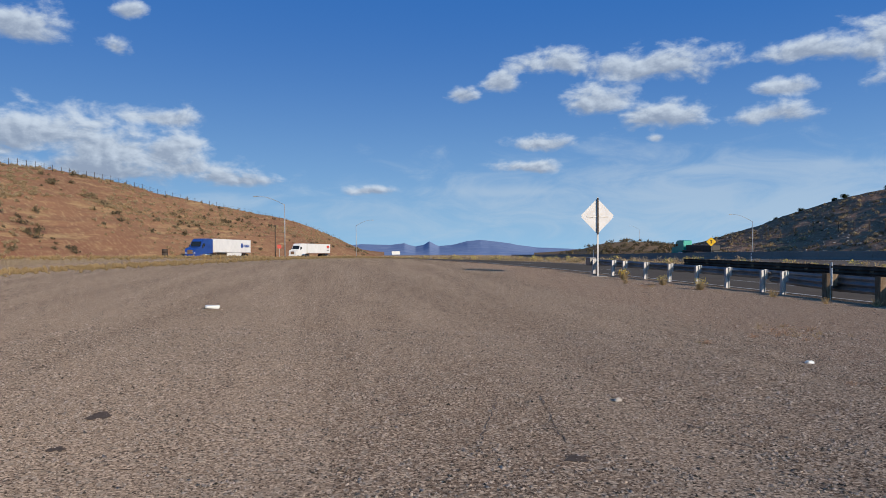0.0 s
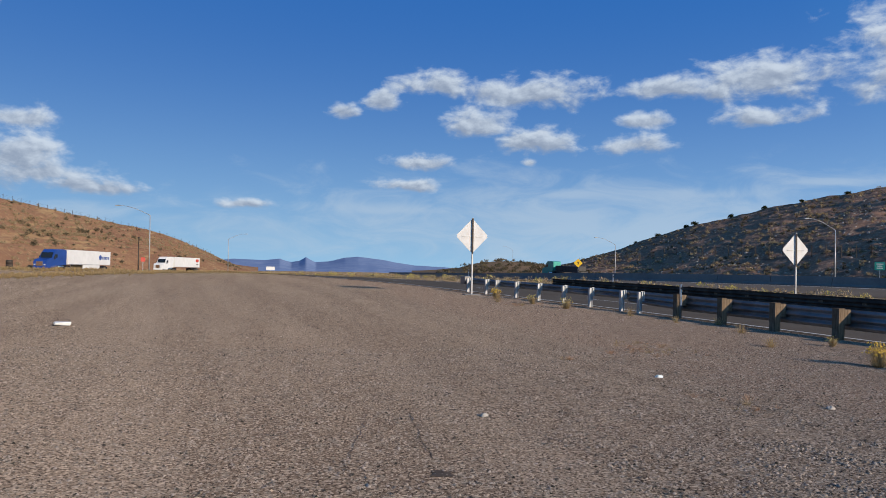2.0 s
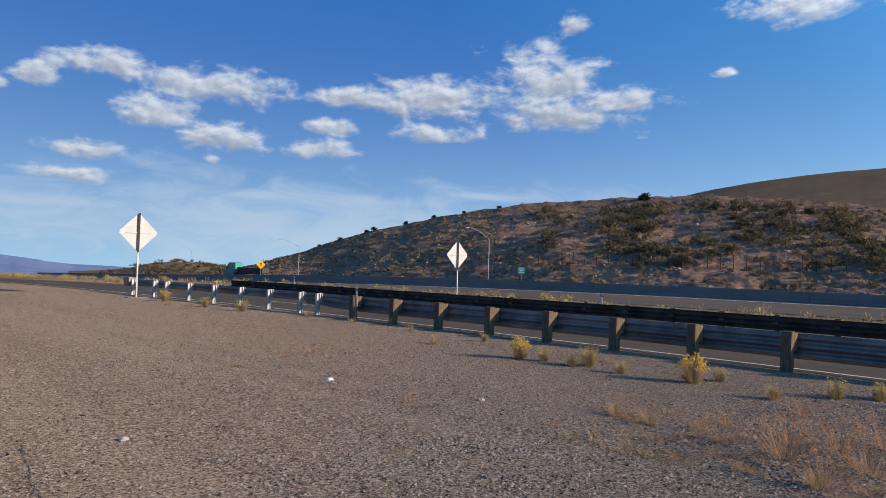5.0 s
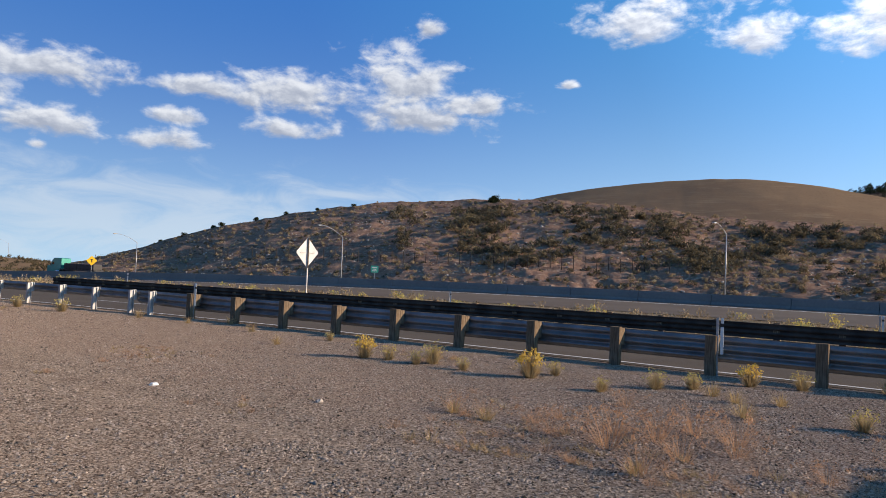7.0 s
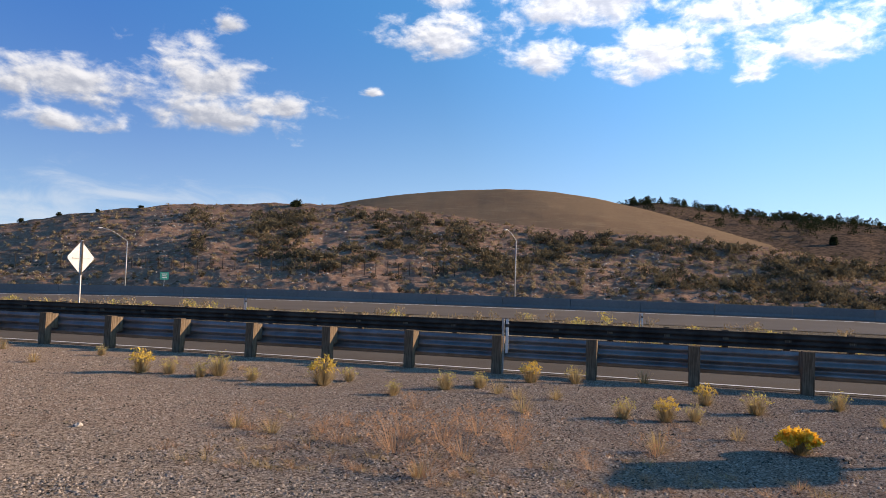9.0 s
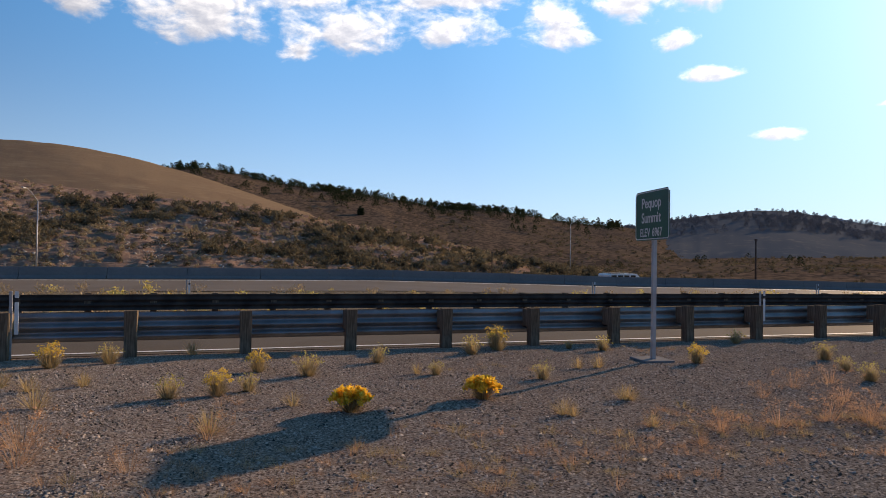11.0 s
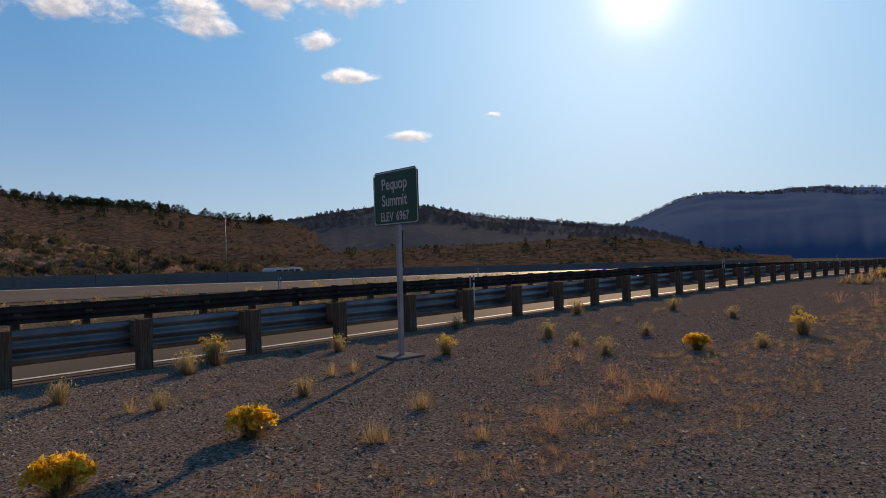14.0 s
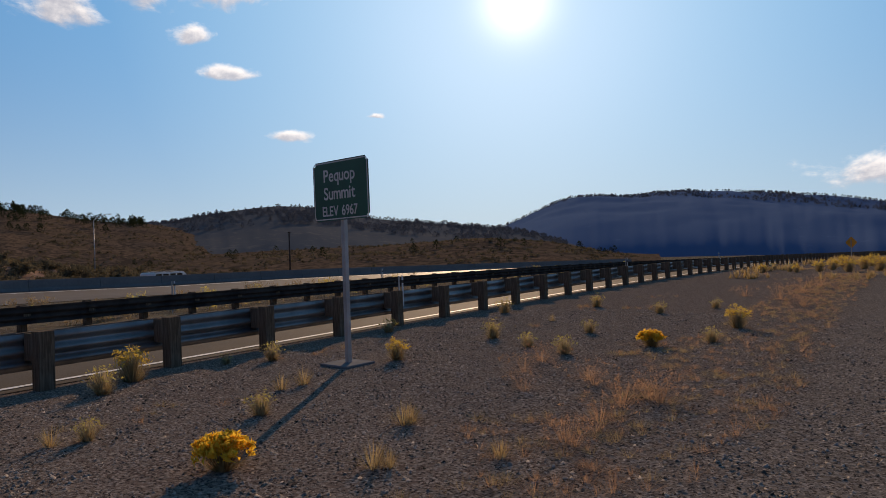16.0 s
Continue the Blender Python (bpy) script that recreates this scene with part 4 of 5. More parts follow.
def semi(m, paint, label, skirts, mark, flat=False):
    t = empty("semi_truck", m, label, "truck", "parked trucks")
    tractor(t, paint, 10.0)
    if flat:
        body = part("flatbed", box(bmesh.new(), (14.6, 2.55, 0.35), (-3.4, 0, 1.3), 0.03), BLACK, t, "dark flatbed trailer with load")
        part("load", box(bmesh.new(), (12.6, 2.3, 1.35), (-3.9, 0, 2.15), 0.12), BLACK, body, "dark covered load")
        for k in range(8):
            part("strap", box(bmesh.new(), (0.12, 2.36, 1.4), (-9.2 + 1.5 * k, 0, 2.16), 0.02), RUST_AND_SHADE, body)
    else:
        body = part("trailer_body", box(bmesh.new(), (16.1, 2.58, 2.85), (-5.2, 0, 2.65), 0.05), TRAILER_WHITE, t, "white box trailer")
        for s in (-1, 1):
            part("rail", box(bmesh.new(), (16.0, 0.03, 0.12), (-5.2, s * 1.3, 1.27), 0.008), STEEL_PALE, body)
            for k in range(12):
                part("rib", box(bmesh.new(), (0.05, 0.014, 2.55), (-12.6 + 1.35 * k, s * 1.292, 2.68), 0.004), TRAILER_WHITE, body)
            if skirts:
                part("skirt", box(bmesh.new(), (6.6, 0.03, 0.75), (-5.6, s * 1.22, 0.85), 0.008), TRAILER_WHITE, body)
        part("rear_door", box(bmesh.new(), (0.03, 2.4, 2.6), (-13.27, 0, 2.65), 0.008), STEEL_PALE, body)
        if mark:
            sgn = 1.303
            bm = bmesh.new()
            tube(bm, (-9.0, sgn - 0.012, 2.8), (-9.0, sgn, 2.8), 0.55, None, 18)
            part("emblem", bm, BLUE_PAINT, body, "round dark blue emblem")
            for k in range(5):
                part("bar", box(bmesh.new(), (0.42, 0.01, 0.6), (-10.0 - 0.58 * k, sgn - 0.004, 2.72), 0.003), BLUE_PAINT, body, "dark blue bar")
        else:
            part("emblem", box(bmesh.new(), (1.1, 0.01, 1.0), (-11.6, 1.302, 3.0), 0.003), material("pale_emblem", plain((0.45, 0.48, 0.5)), 0.5), body, "grey emblem panel")
            part("bar", box(bmesh.new(), (1.6, 0.01, 0.16), (-11.6, 1.302, 2.1), 0.003), RUST_AND_SHADE, body)
    part("landing_leg", box(box(bmesh.new(), (0.14, 0.14, 1.1), (1.0, 0.8, 0.65)), (0.14, 0.14, 1.1), (1.0, -0.8, 0.65)), BLACK, t)
    part("bogie", box(bmesh.new(), (3.2, 1.1, 0.35), (-10.8, 0, 0.95), 0.03), BLACK, t)
    for x in (-10.1, -11.4):
        for s in (-1, 1):
            wheel(t, x, s * 0.98, 0.5, 0.55)
    part("mud_guard", box(bmesh.new(), (0.03, 2.3, 0.6), (-12.3, 0, 0.55), 0.005), BLACK, t)
    return t


def park(x0, y0, x1, y1, **k):
    """A lorry with its front at the first point and its tail toward the second."""
    h = Vector((x0 - x1, y0 - y1, 0)).normalized()
    xm, ym = x0 - h.x * 10, y0 - h.y * 10
    za, zb = ground_z(x0, y0), ground_z(x0 - h.x * 22, y0 - h.y * 22)
    return semi(pose(xm, ym, (za + zb) / 2, 0, math.degrees(math.atan2(zb - za, 22)) , math.degrees(math.atan2(h.y, h.x))), **k)


park(-60.6, 129.9, -58.0, 153.4, paint=BLUE_PAINT, label="blue semi truck with a white box trailer parked", skirts=True, mark=True)
park(-58.8, 192, -54.5, 215.2, paint=TRAILER_WHITE, label="white semi truck with a white box trailer parked", skirts=False, mark=False)
x, y, z = polar(14.2, 196)
x2, y2, z2 = polar(17.2, 186)
semi(pose((x + x2) / 2, (y + y2) / 2, 1.8 - 190 * math.tan(radians(0.3)) - 3.95, 0, 0, 104), TEAL_PAINT, "teal truck with a dark flatbed load on the highway", False, False, True)


def van(m):
    t = empty("van", m, "long white van parked behind the barrier", "van")
    prof = [(-3.0, 0.35), (-3.0, 1.75), (-2.8, 1.9), (1.0, 1.9), (1.7, 1.3), (2.7, 1.05), (2.95, 0.8), (2.95, 0.35)]
    body = part("body", prism(bmesh.new(), prof, -0.95, 0.95), TRAILER_WHITE, t)
    for s in (-1, 1):
        for k in range(4):
            part("side_window", box(bmesh.new(), (0.75, 0.02, 0.45), (-2.4 + 0.95 * k, s * 0.955, 1.5), 0.005), GLASS_DARK, body)
        for x in (-2.0, 1.9):
            wheel(t, x, s * 0.85, 0.36, 0.22)
    part("windscreen", prism(bmesh.new(), [(1.06, 1.84), (1.68, 1.32), (1.72, 1.35), (1.1, 1.87)], -0.85, 0.85), GLASS_DARK, body)
    part("rack", box(bmesh.new(), (3.4, 1.4, 0.05), (-1.0, 0, 1.97), 0.01), BLACK, t)


x, y, z = polar(112.0, 80)
van(pose(x, y, 1.66 - 80 * math.tan(radians(0.95)) - 1.9, 0, 0, -68))

# ---- barrel in the grass ----
x, y, z = polar(-27.2, 116)
barrel = empty("barrel", pose(x, y, z), "dark weathered barrel standing in dry grass", "barrel")
bm = bmesh.new()
for z0, z1, r0, r1 in ((-0.05, 0.12, 0.40, 0.44), (0.12, 0.75, 0.44, 0.45), (0.75, 1.3, 0.45, 0.42)):
    tube(bm, (0, 0, z0), (0, 0, z1), r0, r1, 16)
part("drum", bm, RUST_AND_SHADE, barrel, smooth=True)
part("rim", tube(bmesh.new(), (0, 0, 1.28), (0, 0, 1.36), 0.45, 0.45, 16), BLACK, barrel)

# ---- wildlife fence on the far slope ----
fence = empty("wire_fence", pose(0, 0, 0), "tall wire wildlife fence on slim posts across the slope", "fence")


def fence_foot(az):
    r0 = near_foot(az)
    target = 1.75
    best = min((k / 100 for k in range(3, 60)), key=lambda k: abs(math.degrees(math.atan2(SURFACE["right"](az, k).z - target, r0 + 85 * k)) - 0.42))
    return SURFACE["right"](az, best)


fence_mesh = None
feet = [fence_foot(az) for az in np.arange(17, 63.5, 0.95)]
for p in feet:
    if fence_mesh is None:
        o = part("fence_post", tube(bmesh.new(), (0, 0, -0.3), (0, 0, 2.5), 0.085, 0.075, 6), RUST_AND_SHADE, fence)
        fence_mesh = o.data
    else:
        o = new("fence_post", fence_mesh)
        o.parent = fence
    o.matrix_basis = pose(p.x, p.y, p.z)
for k in range(6):
    bm = bmesh.new()
    for a, b in zip(feet, feet[1:]):
        tube(bm, a + Vector((0, 0, 0.35 + 0.41 * k)), b + Vector((0, 0, 0.35 + 0.41 * k)), 0.012, None, 3)
    part("wire", bm, RUST_AND_SHADE, fence)
fence_left = empty("wire_fence", pose(0, 0, 0), "wire fence along the crest of the red slope", "fence")
tops = [SURFACE["left"](az, 0.97) for az in np.arange(-38, -13, 0.55)]
for p in tops:
    o = new("fence_post", fence_mesh)
    o.parent, o.matrix_basis = fence_left, pose(p.x, p.y, p.z) @ Matrix.Diagonal((0.7, 0.7, 0.6, 1))
for k in range(3):
    bm = bmesh.new()
    for a, b in zip(tops, tops[1:]):
        tube(bm, a + Vector((0, 0, 0.5 + 0.4 * k)), b + Vector((0, 0, 0.5 + 0.4 * k)), 0.009, None, 3)
    part("wire", bm, RUST_AND_SHADE, fence_left)

# ---- plants ----
rng = np.random.default_rng(11)


def heap(name, verts, faces, mat, parent=None):
    """A mesh from arrays: verts n x 3 and triangles m x 3."""
    me = bpy.data.meshes.new(name)
    me.vertices.add(len(verts))
    me.vertices.foreach_set("co", np.ascontiguousarray(verts, dtype=np.float32).ravel())
    me.loops.add(3 * len(faces))
    me.loops.foreach_set("vertex_index", np.ascontiguousarray(faces, dtype=np.int32).ravel())
    me.polygons.add(len(faces))
    me.polygons.foreach_set("loop_start", np.arange(0, 3 * len(faces), 3, dtype=np.int32))
    me.update(calc_edges=True)
    me.materials.append(mat)
    ob = new(name, me)
    ob.parent = parent
    return ob


def sprigs(n, wide, high, leaf, lumps=7, flat=0.5):
    """Loose triangles in a lumpy dome: the foliage of a shrub. Returns verts and faces."""
    c = rng.normal(0, 0.42, (lumps, 3)) * (wide, wide, 0) + np.c_[np.zeros((lumps, 2)), rng.uniform(0.3, 0.75, lumps) * high]
    c[0] = (0, 0, high * 0.5)
    pick = rng.integers(0, lumps, n)
    v = rng.normal(0, 1, (n, 3))
    v /= np.linalg.norm(v, axis=1)[:, None]
    p = c[pick] + v * rng.uniform(0.5, 1.0, n)[:, None] * np.array([wide * 0.5, wide * 0.5, high * 0.36])
    p[:, 2] = np.abs(p[:, 2])
    a = rng.normal(0, leaf, (n, 3))
    b = rng.normal(0, leaf, (n, 3))
    verts = np.stack([p, p + a, p + b], 1).reshape(-1, 3)
    verts[:, 2] = np.maximum(verts[:, 2], -0.02)
    return verts, np.arange(3 * n).reshape(-1, 3)


def blades(n, wide, high, thick, lean=0.9):
    """Thin stems that fan out from the root."""
    a = rng.uniform(0, 2 * math.pi, n)
    out = rng.uniform(0.1, 1, n) ** 0.7 * wide
    h = high * np.sqrt(np.maximum(0.12, 1 - (out / wide) ** 2 * lean)) * rng.uniform(0.6, 1.05, n)
    root = np.c_[np.cos(a) * out * 0.22, np.sin(a) * out * 0.22, np.full(n, -0.02)]
    tip = np.c_[np.cos(a) * out, np.sin(a) * out, h]
    side = np.c_[-np.sin(a), np.cos(a), np.zeros(n)] * thick
    mid = root * 0.45 + tip * 0.55 + np.c_[np.zeros((n, 2)), h * 0.1]
    verts = np.stack([root - side, root + side, mid + side * 0.8, mid - side * 0.8, tip], 1).reshape(-1, 3)
    i = np.arange(n)[:, None] * 5
    faces = np.concatenate([i + (0, 1, 2), i + (0, 2, 3), i + (3, 2, 4)])
    return verts, faces, tip


def scatter(name, templates, spots, mat, label, category):
    """Many turned and scaled copies of a few templates in one mesh; spots: x, y, z, size."""
    vs, fs, at = [], [], 0
    for x, y, z, s in spots:
        v, f = templates[int(rng.integers(len(templates)))]
        a = rng.uniform(0, 2 * math.pi)
        c, d = math.cos(a) * s, math.sin(a) * s
        w = np.c_[v[:, 0] * c - v[:, 1] * d + x, v[:, 0] * d + v[:, 1] * c + y, v[:, 2] * s * rng.uniform(0.8, 1.2) + z]
        vs.append(w)
        fs.append(f + at)
        at += len(v)
    return tagged(heap(name, np.concatenate(vs), np.concatenate(fs), mat), label, category, kind="stuff")


def rabbitbrush(wide, high, stems, heads, mat_s, mat_f, label, crown=1.0, thick=0.005):
    t = empty("rabbitbrush", pose(0, 0, 0), label, "shrub", "roadside shrubs")
    v, f, tip = blades(stems, wide, high, thick)
    tagged(heap("foliage", v, f, mat_s, t), kind="stuff")
    if heads:
        pick = tip[rng.integers(0, len(tip) // 3, heads)] + rng.normal(0, 0.016, (heads, 3))
        pick = pick[pick[:, 2] > high * 0.5]
        n = len(pick)
        a, b, c = (rng.normal(0, 0.02 * crown, (n, 3)) for _ in range(3))
        verts = np.concatenate([np.stack([pick, pick + a, pick + b], 1).reshape(-1, 3), np.stack([pick, pick + b, pick + c], 1).reshape(-1, 3)])
        tagged(heap("blossom", verts, np.arange(len(verts)).reshape(-1, 3), mat_f, t), kind="stuff")
    return t


KINDS = {
    "gold": [rabbitbrush(0.38, 0.38, 460, 2600, STEM, FLOWER, "rounded rabbitbrush covered in golden yellow flowers", 1.35) for _ in range(2)],
    "yellow": [rabbitbrush(0.30, 0.45, 420, 420, STEM, FLOWER_SOFT, "upright rabbitbrush with soft yellow flower heads", 0.9, 0.004) for _ in range(3)],
    "pale": [rabbitbrush(0.30, 0.40, 380, 150, STEM, FLOWER_PALE, "straw-coloured shrub with pale yellow tips", 0.8, 0.0035) for _ in range(3)],
    "dry": [rabbitbrush(0.30, 0.30, 90, 0, STRAW, FLOWER, "sparse tuft of dry straw-coloured weed", 1.0, 0.0028) for _ in range(3)],
    "red": [rabbitbrush(0.46, 0.27, 85, 260, STRAW_RED, STRAW_RED, "sparse reddish dry weed", 0.45, 0.0016) for _ in range(3)],
}
SHRUBS_A = [
    (9.3, 0.22, 0.36, "gold"), (9.87, -1.36, 0.36, "gold"), (14.6, -2.55, 0.55, "yellow"), (12.6, -5.58, 0.38, "yellow"), (10.2, -8.75, 0.33, "gold"),
    (8.82, 10.63, 0.5, "yellow"), (9.04, 10.15, 0.35, "pale"), (9.11, 9.44, 0.3, "pale"), (9.41, 9.3, 0.49, "pale"), (9.35, 8.45, 0.28, "pale"),
    (10.0, 13.5, 0.27, "pale"), (9.78, 7.27, 0.55, "yellow"), (10.4, 7.2, 0.3, "pale"), (10.69, 5.44, 0.38, "pale"), (11.35, 5.12, 0.3, "pale"),
]
SHRUBS_B = [
    (10.88, 4.59, 0.34, "dry"), (12.57, 4.69, 0.45, "yellow"), (13.1, 4.03, 0.38, "pale"), (11.1, 3.64, 0.17, "dry"), (10.15, 2.37, 0.34, "pale"),
    (10.32, 1.84, 0.38, "yellow"), (10.58, 1.51, 0.28, "pale"), (12.1, 1.6, 0.38, "yellow"), (11.75, 0.85, 0.4, "pale"), (14.2, 3.0, 0.37, "dry"),
    (12.9, -0.2, 0.34, "pale"), (6.08, 3.15, 0.22, "dry"), (6.8, 3.87, 0.5, "red"), (7.02, 3.18, 0.38, "red"), (7.54, 2.85, 0.32, "red"),
]
SHRUBS_C = [
    (6.7, 6.04, 0.25, "dry"), (6.72, 5.51, 0.27, "dry"), (8.34, 1.55, 0.29, "red"), (6.85, 4.64, 0.27, "red"), (9.68, 5.81, 0.2, "dry"),
    (8.5, 13.4, 0.32, "dry"), (11.78, -0.74, 0.25, "dry"), (11.68, -1.01, 0.25, "pale"), (13.92, -1.93, 0.42, "pale"), (11.24, -2.5, 0.3, "pale"),
    (14.4, -4.6, 0.36, "pale"), (15.62, -8.08, 0.36, "pale"), (12.95, -8.2, 0.4, "pale"), (15.9, -12.2, 0.45, "pale"), (10.9, -7.4, 0.34, "pale"),
]
SHRUBS_D = [
    (11.8, -7.7, 0.3, "pale"), (11.9, -9.7, 0.3, "pale"), (9.6, -9.6, 0.3, "pale"), (13.7, -11.1, 0.22, "dry"), (14.6, -14.4, 0.42, "pale"),
    (12.25, -3.7, 0.3, "dry"), (8.95, -2.2, 0.18, "dry"), (9.8, -3.2, 0.25, "dry"), (8.3, -4.0, 0.15, "red"), (8.2, -3.5, 0.24, "red"),
    (8.35, -5.3, 0.27, "red"), (9.84, -5.0, 0.24, "red"), (9.36, -5.7, 0.22, "red"), (9.94, -11.6, 0.5, "yellow"), (12.35, -13.4, 0.34, "pale"),
]
SHRUBS_E = [
    (11.8, -15.2, 0.3, "pale"), (10.3, -16.7, 0.4, "red"), (17.5, -35, 0.5, "yellow"), (16.0, -35.4, 0.48, "yellow"), (16.0, -42, 0.56, "yellow"),
    (5.4, 29.6, 0.55, "yellow"), (6.2, 26.0, 0.45, "pale"), (6.9, 23.6, 0.5, "pale"), (8.3, 21.0, 0.4, "dry"), (10.0, 18.5, 0.35, "dry"),
    (5.0, 27.0, 0.35, "dry"), (8.9, 18.9, 0.3, "dry"), (9.3, 16.0, 0.35, "dry"), (14.83, -4.05, 0.2, "pale"), (12.2, -3.35, 0.28, "dry"),
]
SHRUBS_F = [
    (6.84, 6.17, 0.24, "red"), (6.98, 5.78, 0.2, "red"), (7.11, 5.08, 0.26, "red"), (7.57, 5.05, 0.22, "red"), (7.43, 4.17, 0.4, "red"),
    (9.01, 4.97, 0.3, "red"), (7.5, 3.69, 0.42, "red"), (8.29, 3.65, 0.4, "red"), (8.07, 3.05, 0.44, "red"), (9.7, 3.65, 0.36, "dry"),
    (6.14, 3.12, 0.34, "red"), (8.55, 1.57, 0.36, "dry"), (7.29, 1.92, 0.24, "red"), (9.65, 0.88, 0.26, "dry"), (9.77, 5.85, 0.28, "pale"),
]
SHRUBS_G = [
    (10.86, 5.54, 0.25, "dry"), (11.18, 5.06, 0.3, "pale"), (10.63, 4.13, 0.3, "dry"), (10.94, 3.61, 0.28, "dry"), (9.63, 8.66, 0.24, "dry"),
    (10.38, 7.58, 0.22, "dry"), (8.33, -3.57, 0.24, "red"), (8.44, -4.29, 0.3, "red"), (8.61, -5.0, 0.32, "red"), (8.51, -5.39, 0.34, "red"),
    (10.44, -5.83, 0.3, "red"), (10.76, -6.65, 0.32, "red"), (9.59, -5.95, 0.3, "red"), (9.81, -3.14, 0.3, "dry"), (9.03, -2.11, 0.28, "dry"),
]
SHRUBS_H = [
    (11.28, -18.1, 0.5, "red"), (11.48, -20.7, 0.5, "red"), (11.74, -23.3, 0.5, "red"), (15.2, -36.3, 0.7, "yellow"), (15.3, -39.0, 0.7, "yellow"),
    (13.9, -36.2, 0.8, "yellow"), (14.1, -40.3, 0.8, "yellow"), (12.8, -37.3, 0.8, "yellow"), (14.8, -45.4, 0.9, "yellow"), (16.5, -46.0, 0.8, "yellow"),
    (16.6, -36.4, 0.5, "pale"), (17.5, -35.2, 0.5, "pale"), (18.4, -39.5, 0.5, "pale"), (8.46, -2.9, 0.22, "dry"), (12.5, -19.0, 0.4, "red"),
]
for row in SHRUBS_A + SHRUBS_B + SHRUBS_C + SHRUBS_D + SHRUBS_E + SHRUBS_F + SHRUBS_G + SHRUBS_H:
    x, y, h, kind = row
    base = KINDS[kind][int(rng.integers(len(KINDS[kind])))]
    tall = {"gold": 0.38, "yellow": 0.45, "pale": 0.40, "dry": 0.30, "red": 0.27}[kind]
    k = h / tall * (0.72 if kind == "gold" else 0.86)
    o = copy_thing(base, pose(x, y, ground_z(x, y) + bumpy(x, y), 0, 0, rng.uniform(0, 360)))
    o.scale = (k, k, k)
for some in KINDS.values():
    for o in some:
        for c in o.children_recursive:
            bpy.data.objects.remove(c)
        bpy.data.objects.remove(o)


def on_ground(x, y):
    return ground_z(x, y) + bumpy(x, y)


# dry weeds in the strip beside the rail
tufts = [blades(52, 0.26, 0.11, 0.0013)[:2] for _ in range(5)]
spots = []
while len(spots) < 2100:
    y = rng.uniform(-45, 26)
    d = -rng.uniform(0.7, 9.4) if y < 14 else -rng.uniform(0.7, 4)
    x = edge(y) + d
    dense = noise.noise((x * 0.45, y * 0.45, 2.0)) - 0.30 + (0.95 if -9.0 + 0.5 * noise.noise((y * 0.4, 1, 7)) < d < -7.0 + noise.noise((y * 0.7, 3, 7)) and -34 < y < 6 else 0.0)
    if dense > rng.uniform(0.0, 0.55):
        spots.append((x, y, on_ground(x, y), rng.uniform(0.3, 1.0)))
scatter("dry_weeds", tufts, spots[:850], STRAW, "thin dry straw weeds in the gravel", "weeds")
scatter("dry_weeds", tufts, spots[850:], STRAW_RED, "thin reddish dry weeds in the gravel", "weeds")
# golden grass further along
far_tufts = [blades(30, 0.3, 0.4, 0.012)[:2] for _ in range(4)]
spots = []
for _ in range(3800):
    if rng.random() < 0.7:
        y = rng.uniform(62, 175)
        x = rng.uniform(-70, -6) - (y - 62) * 0.35
        if x > edge(y) - 14 and y < 110:
            continue
    else:
        y = rng.uniform(-80, -28)
        x = edge(y) - rng.uniform(2.5, 9.5)
        if rng.random() < 0.55 or noise.noise((x * 0.3, y * 0.2, 5.0)) < 0.05:
            continue
    spots.append((x, y, ground_z(x, y), rng.uniform(0.6, 1.5)))
for _ in range(2600):
    f, side = rng.uniform(-0.25, 1.05), rng.normal(0, 1.5)
    x, y = -28 + 12 * f - side, 35 + 58 * f + 0.2 * side
    spots.append((x, y, ground_z(x, y), rng.uniform(0.35, 0.85)))
scatter("dry_grass", far_tufts, spots, STRAW, "golden dry grass along the lot's edge", "grass")
# planted median
spots, gold = [], []
for _ in range(1700):
    y = rng.uniform(-120, 130)
    d = float(rng.choice([rng.uniform(12.4, 15), rng.uniform(14, 30.5)]))
    x = edge(y) + d
    (gold if rng.random() < 0.3 else spots).append((x, y, ground_z(x, y), rng.uniform(0.5, 1.3)))
scatter("median_brush", [sprigs(70, 0.42, 0.5, 0.06) for _ in range(5)], spots, SAGE_PALE, "pale dry brush in the median", "shrubs")
scatter("median_brush", [sprigs(80, 0.42, 0.55, 0.055) for _ in range(5)], gold[:260], FLOWER_PALE, "yellow flowering brush in the median", "shrubs")


def hill_spots(key, n, az0, az1, k0, k1, s0, s1, patch, seed):
    got, place = [], SURFACE[key]
    while len(got) < n:
        az, k = rng.uniform(az0, az1), rng.uniform(k0, k1)
        if noise.noise((az * 0.22 + seed, k * 3.1, seed)) > rng.uniform(-patch, patch):
            p = place(az, k)
            got.append((p.x, p.y, p.z - 0.05, rng.uniform(s0, s1)))
    return got


shrub = [sprigs(110, 0.6, 0.75, 0.11) for _ in range(6)]
scatter("sagebrush", shrub, hill_spots("right", 700, 12, 48, 0.05, 0.97, 0.4, 1.1, 0.35, 4.0) + hill_spots("right", 700, 48, 115, 0.05, 0.97, 0.6, 1.6, 0.35, 4.0), SAGE, "dark sagebrush over the stony slope", "shrubs")
scatter("sagebrush", shrub, hill_spots("right", 800, 40, 112, 0.2, 0.85, 1.4, 3.0, 0.12, 9.0), SAGE, "large dark brush clumps on the slope", "shrubs")
scatter("sagebrush", shrub, hill_spots("right", 3600, 12, 115, 0.0, 1.0, 0.35, 1.15, 0.5, 2.0), SAGE_PALE, "pale dry brush over the stony slope", "shrubs")
scatter("sagebrush", shrub, hill_spots("left", 300, -60, -11, 0.05, 0.95, 0.5, 1.7, 0.3, 5.0), SAGE, "dark brush on the red slope", "shrubs")
